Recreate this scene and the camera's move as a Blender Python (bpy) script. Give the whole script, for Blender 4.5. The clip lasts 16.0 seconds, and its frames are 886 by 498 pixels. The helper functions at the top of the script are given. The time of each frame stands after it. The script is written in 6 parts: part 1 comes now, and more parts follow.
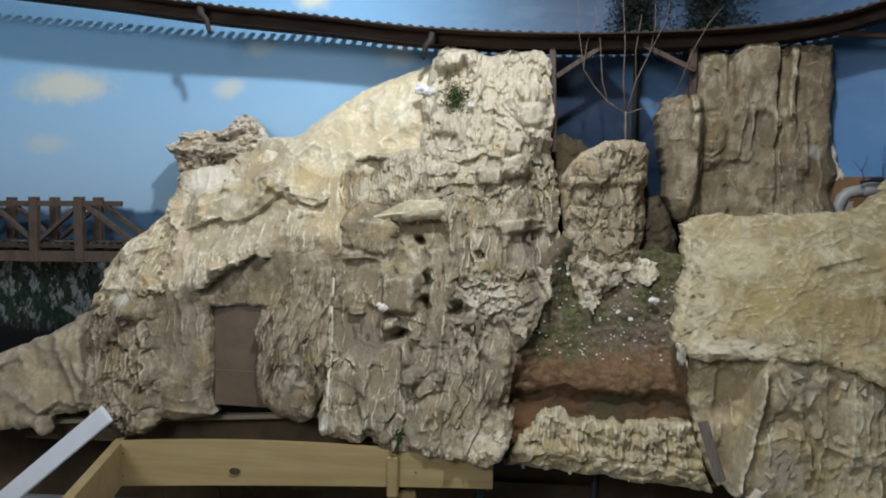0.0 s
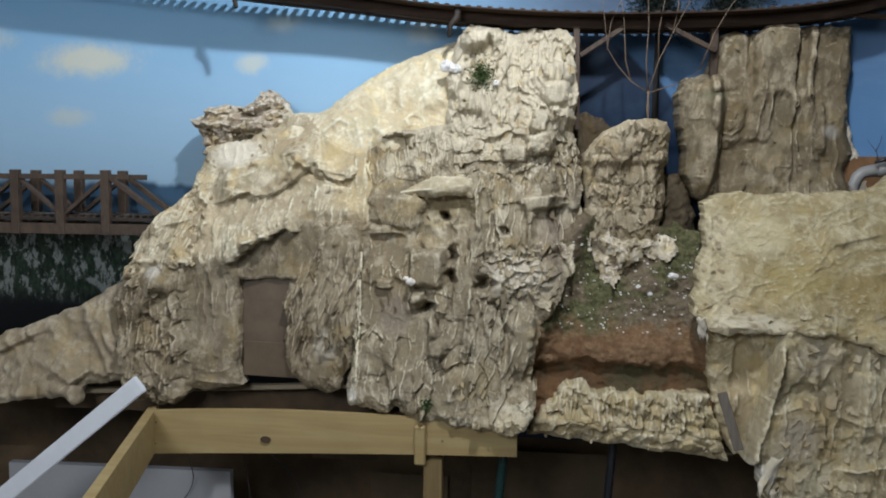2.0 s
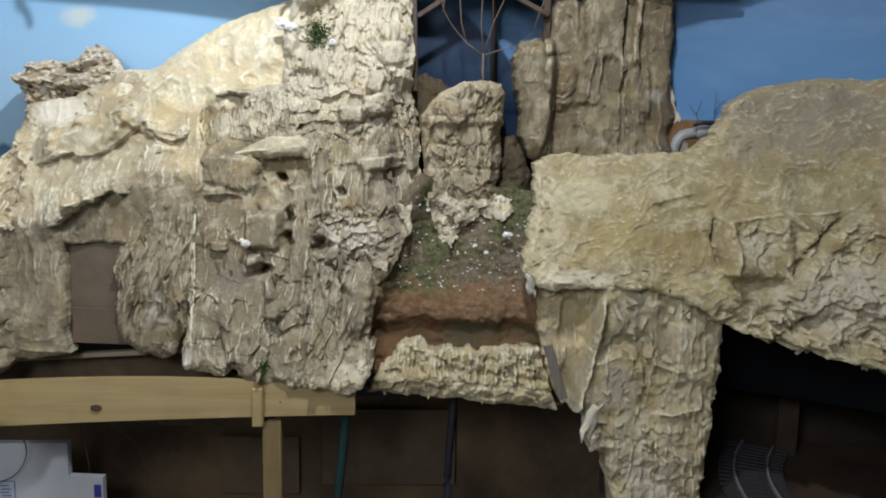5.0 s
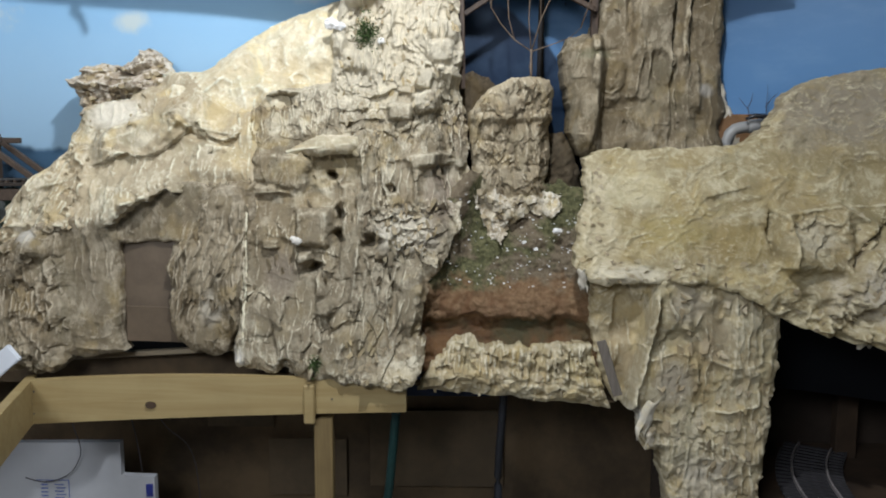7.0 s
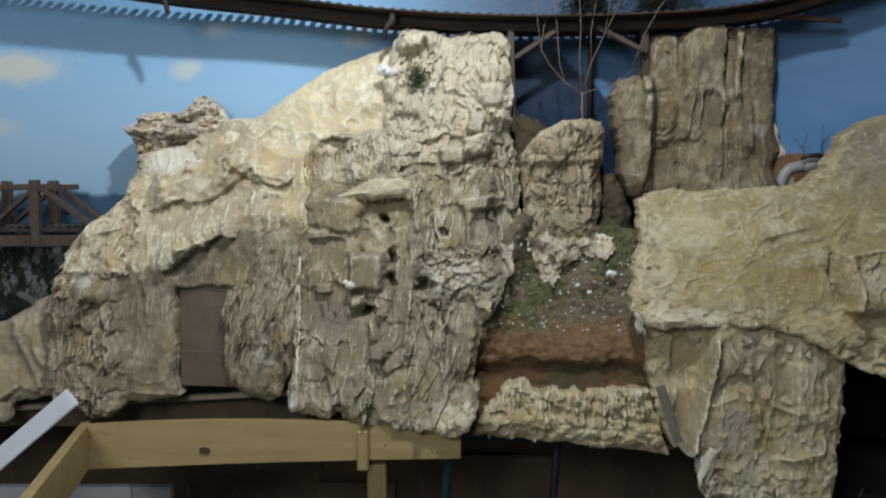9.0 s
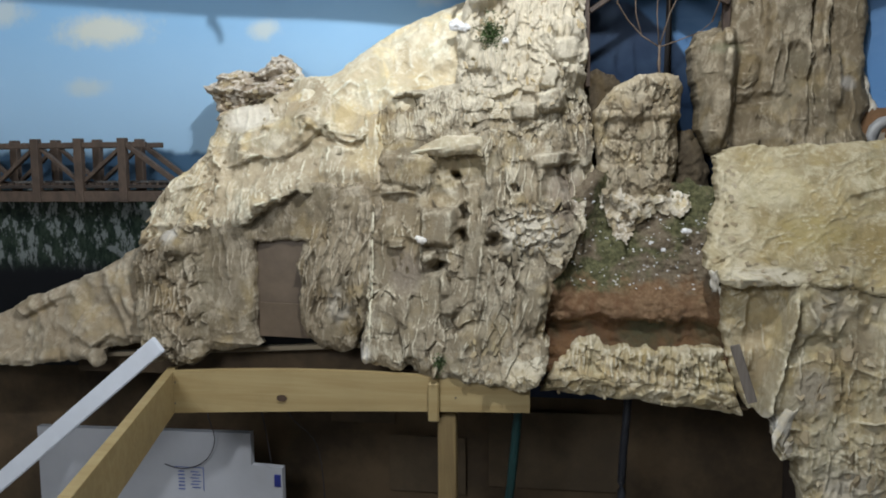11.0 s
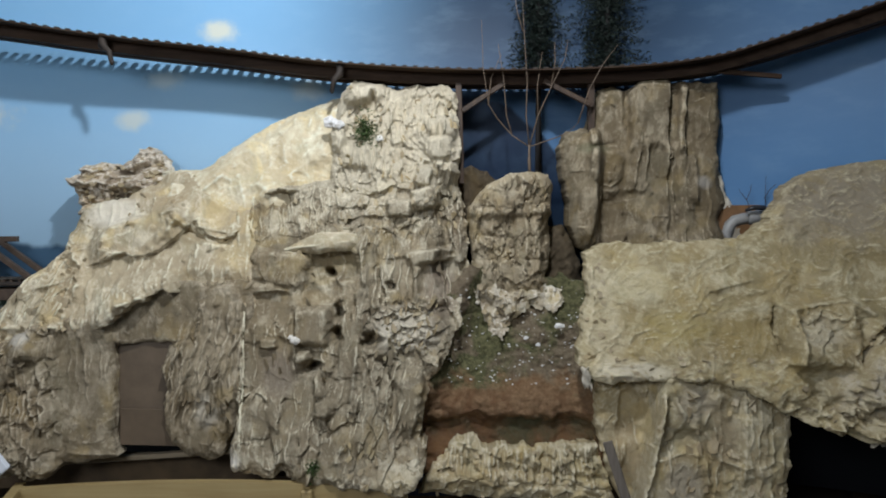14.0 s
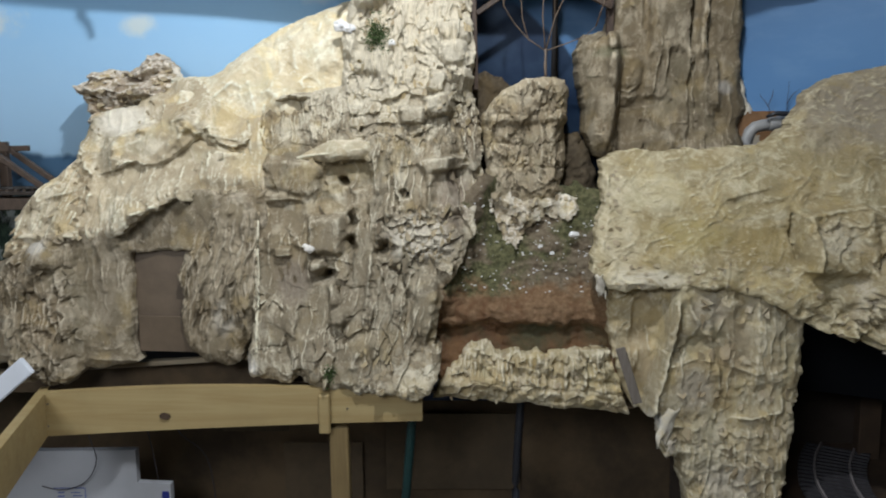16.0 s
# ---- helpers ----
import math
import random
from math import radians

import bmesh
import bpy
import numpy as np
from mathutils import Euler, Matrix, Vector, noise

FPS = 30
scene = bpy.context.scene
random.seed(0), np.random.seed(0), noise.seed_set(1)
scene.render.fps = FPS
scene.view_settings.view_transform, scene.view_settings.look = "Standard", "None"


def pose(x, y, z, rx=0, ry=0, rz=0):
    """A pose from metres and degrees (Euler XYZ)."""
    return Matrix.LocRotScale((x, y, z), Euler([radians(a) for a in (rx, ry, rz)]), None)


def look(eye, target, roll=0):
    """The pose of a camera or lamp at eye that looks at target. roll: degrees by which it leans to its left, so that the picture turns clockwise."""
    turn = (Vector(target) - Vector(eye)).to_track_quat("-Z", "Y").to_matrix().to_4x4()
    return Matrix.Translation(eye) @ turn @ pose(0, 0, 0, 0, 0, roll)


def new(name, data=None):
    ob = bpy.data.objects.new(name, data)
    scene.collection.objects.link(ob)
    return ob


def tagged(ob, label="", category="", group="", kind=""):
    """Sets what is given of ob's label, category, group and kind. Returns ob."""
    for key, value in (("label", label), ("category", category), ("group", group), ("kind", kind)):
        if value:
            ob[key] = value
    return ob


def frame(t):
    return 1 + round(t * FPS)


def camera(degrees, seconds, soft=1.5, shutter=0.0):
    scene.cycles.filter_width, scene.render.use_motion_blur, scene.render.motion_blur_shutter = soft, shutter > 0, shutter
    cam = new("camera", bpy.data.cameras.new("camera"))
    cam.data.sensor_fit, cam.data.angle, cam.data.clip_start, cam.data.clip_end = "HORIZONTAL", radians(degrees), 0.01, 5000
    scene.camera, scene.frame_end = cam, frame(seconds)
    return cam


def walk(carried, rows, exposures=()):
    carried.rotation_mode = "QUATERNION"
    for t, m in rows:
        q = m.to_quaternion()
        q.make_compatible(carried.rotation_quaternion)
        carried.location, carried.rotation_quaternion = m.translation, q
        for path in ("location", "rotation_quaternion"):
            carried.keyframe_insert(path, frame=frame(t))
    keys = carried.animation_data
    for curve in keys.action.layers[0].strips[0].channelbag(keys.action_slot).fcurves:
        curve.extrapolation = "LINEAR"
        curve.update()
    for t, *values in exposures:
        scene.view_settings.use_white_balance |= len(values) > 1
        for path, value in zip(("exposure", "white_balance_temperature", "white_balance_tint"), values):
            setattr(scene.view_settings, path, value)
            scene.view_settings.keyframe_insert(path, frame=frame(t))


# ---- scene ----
cam = camera(58.50, 16.0, 1.9, 0.45)
PATH = [
    (0, (-0.0011, -1.5692, 1.5341), (-0.2089, 0.0153, 1.4541), 0.16),
    (0.5, (-0.0214, -1.5812, 1.5394), (-0.1834, 0.0085, 1.4590), 0.55),
    (1, (0.0242, -1.5914, 1.5480), (-0.0761, 0.0026, 1.4517), 0.72),
    (1.5, (0.0610, -1.5972, 1.5590), (-0.0184, -0.0042, 1.4324), 0.75),
    (2, (-0.0738, -1.6144, 1.5410), (-0.2566, -0.0306, 1.4063), 0.57),
    (2.5, (-0.0593, -1.6048, 1.5374), (-0.2229, -0.0207, 1.3839), 0.44),
    (3, (0.0152, -1.5877, 1.5444), (0.0462, 0.0020, 1.3657), 0.72),
    (3.2, (0.0415, -1.6087, 1.5624), (0.1228, -0.0234, 1.3616), 0.95),
    (5.5, (0.0361, -1.6192, 1.5317), (0.0479, -0.0325, 1.3262), 0.69),
    (6, (0.0289, -1.6182, 1.5386), (0.0181, -0.0326, 1.3245), 0.59),
    (6.5, (0.0178, -1.6179, 1.5187), (-0.0053, -0.0303, 1.3213), 0.37),
    (7, (0.0027, -1.6172, 1.4977), (-0.0272, -0.0271, 1.3227), 0.05),
    (7.5, (-0.0106, -1.6110, 1.5169), (-0.0492, -0.0182, 1.3704), -0.21),
    (8, (-0.0102, -1.6092, 1.5535), (-0.0694, -0.0143, 1.4413), -0.38),
    (8.5, (-0.0094, -1.6155, 1.5588), (-0.0921, -0.0196, 1.4783), -0.43),
    (9, (-0.0454, -1.6104, 1.5124), (-0.1347, -0.0162, 1.4099), -0.47),
    (9.5, (-0.0539, -1.6147, 1.4896), (-0.1911, -0.0289, 1.3268), -0.64),
    (9.7, (-0.0524, -1.6218, 1.4816), (-0.2178, -0.0404, 1.3037), -0.61),
    (11.8, (-0.0351, -1.6125, 1.4962), (-0.2779, -0.0371, 1.3576), -0.38),
    (12, (-0.0465, -1.6070, 1.4930), (-0.2487, -0.0245, 1.3711), -0.20),
    (12.5, (-0.0335, -1.6013, 1.5071), (-0.1749, -0.0105, 1.4105), -0.19),
    (13, (-0.0217, -1.5963, 1.5197), (-0.1115, -0.0003, 1.4502), -0.37),
    (13.5, (-0.0018, -1.5955, 1.5354), (-0.0616, 0.0027, 1.4899), -0.55),
    (14, (0.0018, -1.5950, 1.5508), (-0.0271, 0.0044, 1.5168), -0.58),
    (14.5, (-0.0037, -1.5934, 1.5317), (-0.0095, 0.0059, 1.4864), -0.63),
    (15, (-0.0033, -1.5863, 1.5216), (-0.0029, 0.0103, 1.4172), -0.72),
    (15.5, (0.0090, -1.5865, 1.5311), (-0.0027, 0.0037, 1.3553), -0.65),
    (16, (-0.0048, -1.5850, 1.5397), (-0.0573, 0.0006, 1.3317), -0.75),
]
EXPOSURES = ((0, -0.09), (1, -0.09), (2, -0.03), (3, 0.07), (5.5, 0.19), (6, 0.22), (7, 0.2), (8, 0.05), (9, -0.17), (9.5, -0.01), (11.8, 0.13), (12.3, 0.05), (13, -0.09), (14, -0.19), (15, -0.11), (15.5, 0), (16, 0.08))
walk(cam, [(t, look(eye, aim, roll)) for t, eye, aim, roll in PATH], EXPOSURES)

# ---- light ----
world = bpy.data.worlds.new("room")
scene.world = world
world.use_nodes = True
world.node_tree.nodes["Background"].inputs["Color"].default_value = (0.55, 0.62, 0.75, 1)
world.node_tree.nodes["Background"].inputs["Strength"].default_value = 0.04


def lamp(name, eye, target, size, watts, colour):
    data = bpy.data.lights.new(name, "AREA")
    data.shape, data.size, data.energy, data.color = "DISK", size, watts, colour
    ob = new(name, data)
    ob.matrix_world = look(eye, target)
    return ob


lamp("ceiling_lamp_light", (0.02, -0.85, 2.58), (-0.75, 0.15, 1.6), 0.075, 19, (0.905, 0.945, 1.0))
# broad unseen fill on the aisle side, added to lift the shade
lamp("aisle_fill_light", (-0.9, -2.7, 2.45), (-0.3, 0.1, 1.1), 0.9, 32, (0.88, 0.93, 1.0))


# ---- materials ----
def shader(name, rough=0.85, metal=0.0):
    m = bpy.data.materials.new(name)
    m.use_nodes = True
    b = m.node_tree.nodes["Principled BSDF"]
    b.inputs["Roughness"].default_value, b.inputs["Metallic"].default_value = rough, metal
    return m, m.node_tree.nodes, m.node_tree.links, b


def coords(n, l, scale=(1, 1, 1), source="Object"):
    c, m = n.new("ShaderNodeTexCoord"), n.new("ShaderNodeMapping")
    m.inputs["Scale"].default_value = scale
    l.new(c.outputs[source], m.inputs["Vector"])
    return m.outputs["Vector"]


def noise_node(n, l, vec, scale, detail=4.0, rough=0.6, distort=0.0):
    t = n.new("ShaderNodeTexNoise")
    t.inputs["Scale"].default_value, t.inputs["Detail"].default_value = scale, detail
    t.inputs["Roughness"].default_value, t.inputs["Distortion"].default_value = rough, distort
    l.new(vec, t.inputs["Vector"])
    return t.outputs["Fac"]


def ramp(n, l, fac, low, high):
    r = n.new("ShaderNodeMapRange")
    r.interpolation_type = "SMOOTHSTEP"
    r.inputs["From Min"].default_value, r.inputs["From Max"].default_value = low, high
    l.new(fac, r.inputs["Value"])
    return r.outputs["Result"]


def maths(n, l, op, a, b=0.0):
    m = n.new("ShaderNodeMath")
    m.operation = op
    for s, v in zip(m.inputs, (a, b)):
        if isinstance(v, (int, float)):
            s.default_value = v
        else:
            l.new(v, s)
    return m.outputs[0]


def blend(n, l, fac, a, b):
    m = n.new("ShaderNodeMix")
    m.data_type = "RGBA"
    if isinstance(fac, (int, float)):
        m.inputs[0].default_value = fac
    else:
        l.new(fac, m.inputs[0])
    for s, v in ((m.inputs[6], a), (m.inputs[7], b)):
        if isinstance(v, tuple):
            s.default_value = (*v, 1)
        else:
            l.new(v, s)
    return m.outputs[2]


def bumped(n, l, b, height, strength, depth=0.004):
    t = n.new("ShaderNodeBump")
    t.inputs["Strength"].default_value, t.inputs["Distance"].default_value = strength, depth
    l.new(height, t.inputs["Height"])
    l.new(t.outputs["Normal"], b.inputs["Normal"])


def spot(n, l, centre, radii):
    """1 at centre, falling to 0 at the given radii: a patch of colour with a soft edge."""
    c, m = n.new("ShaderNodeTexCoord"), n.new("ShaderNodeVectorMath")
    m.operation = "SUBTRACT"
    l.new(c.outputs["Object"], m.inputs[0])
    m.inputs[1].default_value = centre
    d = n.new("ShaderNodeVectorMath")
    d.operation = "DIVIDE"
    l.new(m.outputs[0], d.inputs[0])
    d.inputs[1].default_value = radii
    e = n.new("ShaderNodeVectorMath")
    e.operation = "LENGTH"
    l.new(d.outputs[0], e.inputs[0])
    return e.outputs["Value"]


def plaster(name, base, wash, pale, spots=(), grain=1.0, stripes=0.6, rough=0.9, mottle=0.75, fibres=0.0, wear_lit=0.70):
    """Painted plaster: panels in tones of their own, soft vertical runs of thin brown wash, crests pale as dry-brushed
    and as lit, specks and grain; spots: (centre, radii, colour, strength).
    """
    m, n, l, b = shader(name, rough)
    v = coords(n, l)
    tall = coords(n, l, (1, 1, 0.55))
    broad = ramp(n, l, noise_node(n, l, v, 5.5, 5, 0.6), 0.36, 0.66)
    runs = ramp(n, l, noise_node(n, l, tall, 20, 6, 0.6, 0.7), 0.47, 0.66)
    blots = ramp(n, l, noise_node(n, l, v, 11, 5, 0.62, 0.6), 0.42, 0.60)
    bare = ramp(n, l, noise_node(n, l, tall, 36, 6, 0.68, 0.5), 0.50, 0.62)
    fine = noise_node(n, l, v, 170, 5, 0.7)
    half = tuple(0.5 * p + 0.5 * q for p, q in zip(base, wash))
    colour = blend(n, l, broad, base, tuple(0.65 * p + 0.35 * q for p, q in zip(base, wash)))
    cell = n.new("ShaderNodeTexVoronoi")
    cell.inputs["Scale"].default_value = 17
    warp = n.new("ShaderNodeVectorMath")
    warp.operation = "MULTIPLY_ADD"
    shift = n.new("ShaderNodeTexNoise")
    shift.inputs["Scale"].default_value, shift.inputs["Detail"].default_value = 26, 4
    l.new(v, shift.inputs["Vector"])
    l.new(shift.outputs["Color"], warp.inputs[0])
    warp.inputs[1].default_value = (0.05, 0.05, 0.05)
    l.new(coords(n, l, (1, 1, 0.50)), warp.inputs[2])
    l.new(warp.outputs[0], cell.inputs["Vector"])
    tone = n.new("ShaderNodeSeparateColor")
    l.new(cell.outputs["Color"], tone.inputs[0])
    colour = blend(n, l, maths(n, l, "MULTIPLY", ramp(n, l, tone.outputs[0], 0.35, 0.9), 1.2 * mottle), colour, half)
    colour = blend(n, l, maths(n, l, "MULTIPLY", ramp(n, l, tone.outputs[1], 0.5, 1.0), 0.5 * mottle), colour, pale)
    colour = blend(n, l, maths(n, l, "MULTIPLY", blots, 0.7 * mottle), colour, half)
    colour = blend(n, l, maths(n, l, "MULTIPLY", bare, 0.60), colour, pale)
    brushed = maths(n, l, "MULTIPLY", ramp(n, l, noise_node(n, l, v, 12, 3, 0.5, 0.3), 0.48, 0.62), ramp(n, l, noise_node(n, l, coords(n, l, (1, 1, 0.6)), 75, 4, 0.65), 0.44, 0.58))
    colour = blend(n, l, maths(n, l, "MULTIPLY", brushed, 0.55), colour, tuple(min(0.85, 1.08 * c) for c in pale))
    colour = blend(n, l, maths(n, l, "MULTIPLY", runs, stripes), colour, wash)
    streak = noise_node(n, l, coords(n, l, (1, 1, 0.24)), 40, 5, 0.62, 0.8)
    colour = blend(n, l, maths(n, l, "MULTIPLY", ramp(n, l, streak, 0.52, 0.64), 0.45 * stripes), colour, wash)
    colour = blend(n, l, maths(n, l, "MULTIPLY", ramp(n, l, streak, 0.46, 0.36), 0.4 * stripes), colour, pale)
    ochre, slate = tuple(c * f for c, f in zip(base, (1.22, 1.12, 0.80))), tuple(c * f for c, f in zip(half, (0.92, 0.98, 0.98)))
    colour = blend(n, l, maths(n, l, "MULTIPLY", ramp(n, l, noise_node(n, l, v, 13, 4, 0.55, 0.5), 0.50, 0.66), 0.55), colour, ochre)
    colour = blend(n, l, maths(n, l, "MULTIPLY", ramp(n, l, noise_node(n, l, coords(n, l, (1, 1, 0.7)), 16, 4, 0.6, 0.4), 0.52, 0.64), 0.55), colour, slate)
    warm = tuple(c * f for c, f in zip(half, (1.06, 0.97, 0.84)))
    colour = blend(n, l, maths(n, l, "MULTIPLY", ramp(n, l, tone.outputs[2], 0.55, 0.75), 0.45 * mottle), colour, warm)
    for centre, radii, paint, strength in spots:
        edge = maths(n, l, "ADD", spot(n, l, centre, radii), maths(n, l, "MULTIPLY", noise_node(n, l, v, 30, 5, 0.7), 0.9))
        mask = maths(n, l, "SUBTRACT", 1.0, ramp(n, l, edge, 0.85, 1.45))
        colour = blend(n, l, maths(n, l, "MULTIPLY", mask, strength), colour, paint)
    if fibres:
        turned = coords(n, l, (1, 1, 1))
        turned.node.inputs["Rotation"].default_value = (0, radians(-24), 0)
        slant = n.new("ShaderNodeMapping")
        slant.inputs["Scale"].default_value = (0.4, 1, 1)
        l.new(turned, slant.inputs["Vector"])
        for scale, low, tint in ((38, 0.50, half), (52, 0.54, pale), (75, 0.56, wash)):
            colour = blend(n, l, maths(n, l, "MULTIPLY", ramp(n, l, noise_node(n, l, slant.outputs[0], scale, 6, 0.7, 0.7), low, low + 0.14), fibres), colour, tint)
    # dry-brushed paint on crests and chips, with their lit brightness put in too
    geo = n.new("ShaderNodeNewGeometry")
    worn_lit = ramp(n, l, maths(n, l, "ADD", geo.outputs["Pointiness"], maths(n, l, "MULTIPLY", noise_node(n, l, v, 70, 4, 0.6), 0.07)), 0.533, 0.580)
    colour = blend(n, l, maths(n, l, "MULTIPLY", maths(n, l, "MULTIPLY", worn_lit, ramp(n, l, noise_node(n, l, v, 22, 4, 0.65), 0.40, 0.60)), wear_lit), colour, tuple(min(0.85, 1.12 * c) for c in pale))
    speck = ramp(n, l, fine, 0.60, 0.72)
    colour = blend(n, l, maths(n, l, "MULTIPLY", speck, 0.25), colour, tuple(0.6 * c for c in wash))
    light = ramp(n, l, noise_node(n, l, v, 140, 4, 0.7), 0.62, 0.72)
    colour = blend(n, l, maths(n, l, "MULTIPLY", light, 0.25), colour, pale)
    l.new(colour, b.inputs["Base Color"])
    b.inputs["Specular IOR Level"].default_value = 0.25
    height = maths(n, l, "ADD", maths(n, l, "MULTIPLY", fine, 0.5), noise_node(n, l, v, 60, 5, 0.7))
    bumped(n, l, b, height, 0.5 * grain, 0.006)
    return m


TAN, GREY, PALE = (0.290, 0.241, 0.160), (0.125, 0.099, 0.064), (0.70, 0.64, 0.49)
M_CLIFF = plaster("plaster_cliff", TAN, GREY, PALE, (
    # cream crown and greyer foot: paint, plus lamp falloff with height put in
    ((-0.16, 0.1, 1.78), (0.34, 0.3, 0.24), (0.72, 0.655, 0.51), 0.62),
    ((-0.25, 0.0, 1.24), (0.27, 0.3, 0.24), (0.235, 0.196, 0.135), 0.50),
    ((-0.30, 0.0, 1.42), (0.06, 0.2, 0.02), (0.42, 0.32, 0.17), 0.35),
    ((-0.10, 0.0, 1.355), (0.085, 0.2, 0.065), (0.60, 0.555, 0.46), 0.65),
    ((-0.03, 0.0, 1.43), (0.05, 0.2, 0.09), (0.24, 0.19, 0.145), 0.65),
    # brown wash on the recessed right flank, its shade put in as well
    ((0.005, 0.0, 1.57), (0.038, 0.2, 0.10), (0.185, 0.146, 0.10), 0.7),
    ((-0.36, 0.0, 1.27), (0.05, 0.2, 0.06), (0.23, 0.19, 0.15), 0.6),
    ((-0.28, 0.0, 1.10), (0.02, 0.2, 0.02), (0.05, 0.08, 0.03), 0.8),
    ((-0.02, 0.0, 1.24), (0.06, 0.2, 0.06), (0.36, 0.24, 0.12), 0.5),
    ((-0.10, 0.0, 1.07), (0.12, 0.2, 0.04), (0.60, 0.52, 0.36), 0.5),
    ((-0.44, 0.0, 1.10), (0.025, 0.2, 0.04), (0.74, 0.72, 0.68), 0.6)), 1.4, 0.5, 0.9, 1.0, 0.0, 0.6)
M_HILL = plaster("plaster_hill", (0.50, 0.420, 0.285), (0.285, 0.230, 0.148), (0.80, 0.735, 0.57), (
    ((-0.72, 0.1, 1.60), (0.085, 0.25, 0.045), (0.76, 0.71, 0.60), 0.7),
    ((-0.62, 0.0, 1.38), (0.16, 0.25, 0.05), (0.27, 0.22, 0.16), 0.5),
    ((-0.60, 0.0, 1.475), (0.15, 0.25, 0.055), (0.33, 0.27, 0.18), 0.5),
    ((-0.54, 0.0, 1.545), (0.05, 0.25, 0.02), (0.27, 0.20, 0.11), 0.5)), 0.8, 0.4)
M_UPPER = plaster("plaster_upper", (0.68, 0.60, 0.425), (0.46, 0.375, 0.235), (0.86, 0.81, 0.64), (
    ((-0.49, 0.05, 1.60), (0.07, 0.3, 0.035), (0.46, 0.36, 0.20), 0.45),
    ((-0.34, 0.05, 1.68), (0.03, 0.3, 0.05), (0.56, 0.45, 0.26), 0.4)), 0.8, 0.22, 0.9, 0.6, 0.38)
M_CRAG = plaster("plaster_crag", (0.44, 0.36, 0.265), (0.20, 0.155, 0.11), (0.76, 0.71, 0.61), (), 1.0, 0.45)
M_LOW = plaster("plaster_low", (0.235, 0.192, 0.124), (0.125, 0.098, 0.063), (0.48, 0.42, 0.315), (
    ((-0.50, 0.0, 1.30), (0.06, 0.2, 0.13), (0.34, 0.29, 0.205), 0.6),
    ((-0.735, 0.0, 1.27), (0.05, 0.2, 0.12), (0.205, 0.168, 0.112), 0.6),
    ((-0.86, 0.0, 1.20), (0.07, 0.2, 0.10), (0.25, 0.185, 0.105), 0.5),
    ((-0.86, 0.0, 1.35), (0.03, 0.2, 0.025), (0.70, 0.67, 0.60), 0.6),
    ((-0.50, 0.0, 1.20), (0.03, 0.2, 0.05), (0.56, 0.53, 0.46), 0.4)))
M_APRON = plaster("paper_apron", (0.29, 0.24, 0.168), (0.18, 0.145, 0.098), (0.42, 0.37, 0.28), (), 0.35, 0.3)
M_PILLAR = plaster("plaster_pillar", (0.335, 0.280, 0.185), (0.175, 0.140, 0.090), (0.54, 0.47, 0.345), (
    ((0.115, 0.08, 1.65), (0.09, 0.2, 0.035), (0.44, 0.38, 0.27), 0.5),
    # brown on the right face puts its shade into the colour
    ((0.19, 0.08, 1.50), (0.018, 0.2, 0.09), (0.20, 0.16, 0.105), 0.6)), 1.0, 0.45)
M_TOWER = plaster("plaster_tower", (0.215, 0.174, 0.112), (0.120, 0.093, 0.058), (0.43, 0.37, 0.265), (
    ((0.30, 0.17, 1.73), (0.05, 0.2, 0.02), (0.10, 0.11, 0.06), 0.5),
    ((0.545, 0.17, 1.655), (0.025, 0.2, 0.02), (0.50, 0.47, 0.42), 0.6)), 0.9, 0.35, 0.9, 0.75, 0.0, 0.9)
M_PLATEAU = plaster("plaster_plateau", (0.36, 0.302, 0.178), (0.235, 0.172, 0.070), (0.58, 0.52, 0.36), (
    ((0.42, 0.0, 1.36), (0.11, 0.3, 0.05), (0.31, 0.245, 0.085), 0.6),
    ((0.56, 0.0, 1.34), (0.08, 0.3, 0.06), (0.27, 0.20, 0.075), 0.65),
    ((0.36, 0.0, 1.44), (0.08, 0.3, 0.05), (0.56, 0.505, 0.34), 0.5),
    ((0.74, 0.0, 1.50), (0.16, 0.3, 0.035), (0.23, 0.18, 0.085), 0.6),
    ((0.69, 0.0, 1.35), (0.07, 0.3, 0.05), (0.46, 0.41, 0.31), 0.7),
    ((0.28, 0.0, 1.36), (0.05, 0.3, 0.20), (0.60, 0.53, 0.37), 0.5),
    ((0.34, 0.0, 1.28), (0.10, 0.3, 0.03), (0.66, 0.61, 0.49), 0.6),
    ((0.85, 0.1, 1.60), (0.30, 0.3, 0.13), (0.255, 0.220, 0.170), 0.85),
    ((0.85, 0.0, 1.25), (0.20, 0.3, 0.12), (0.58, 0.53, 0.44), 0.8)), 0.8, 0.12, 0.9, 0.7, 0.55)
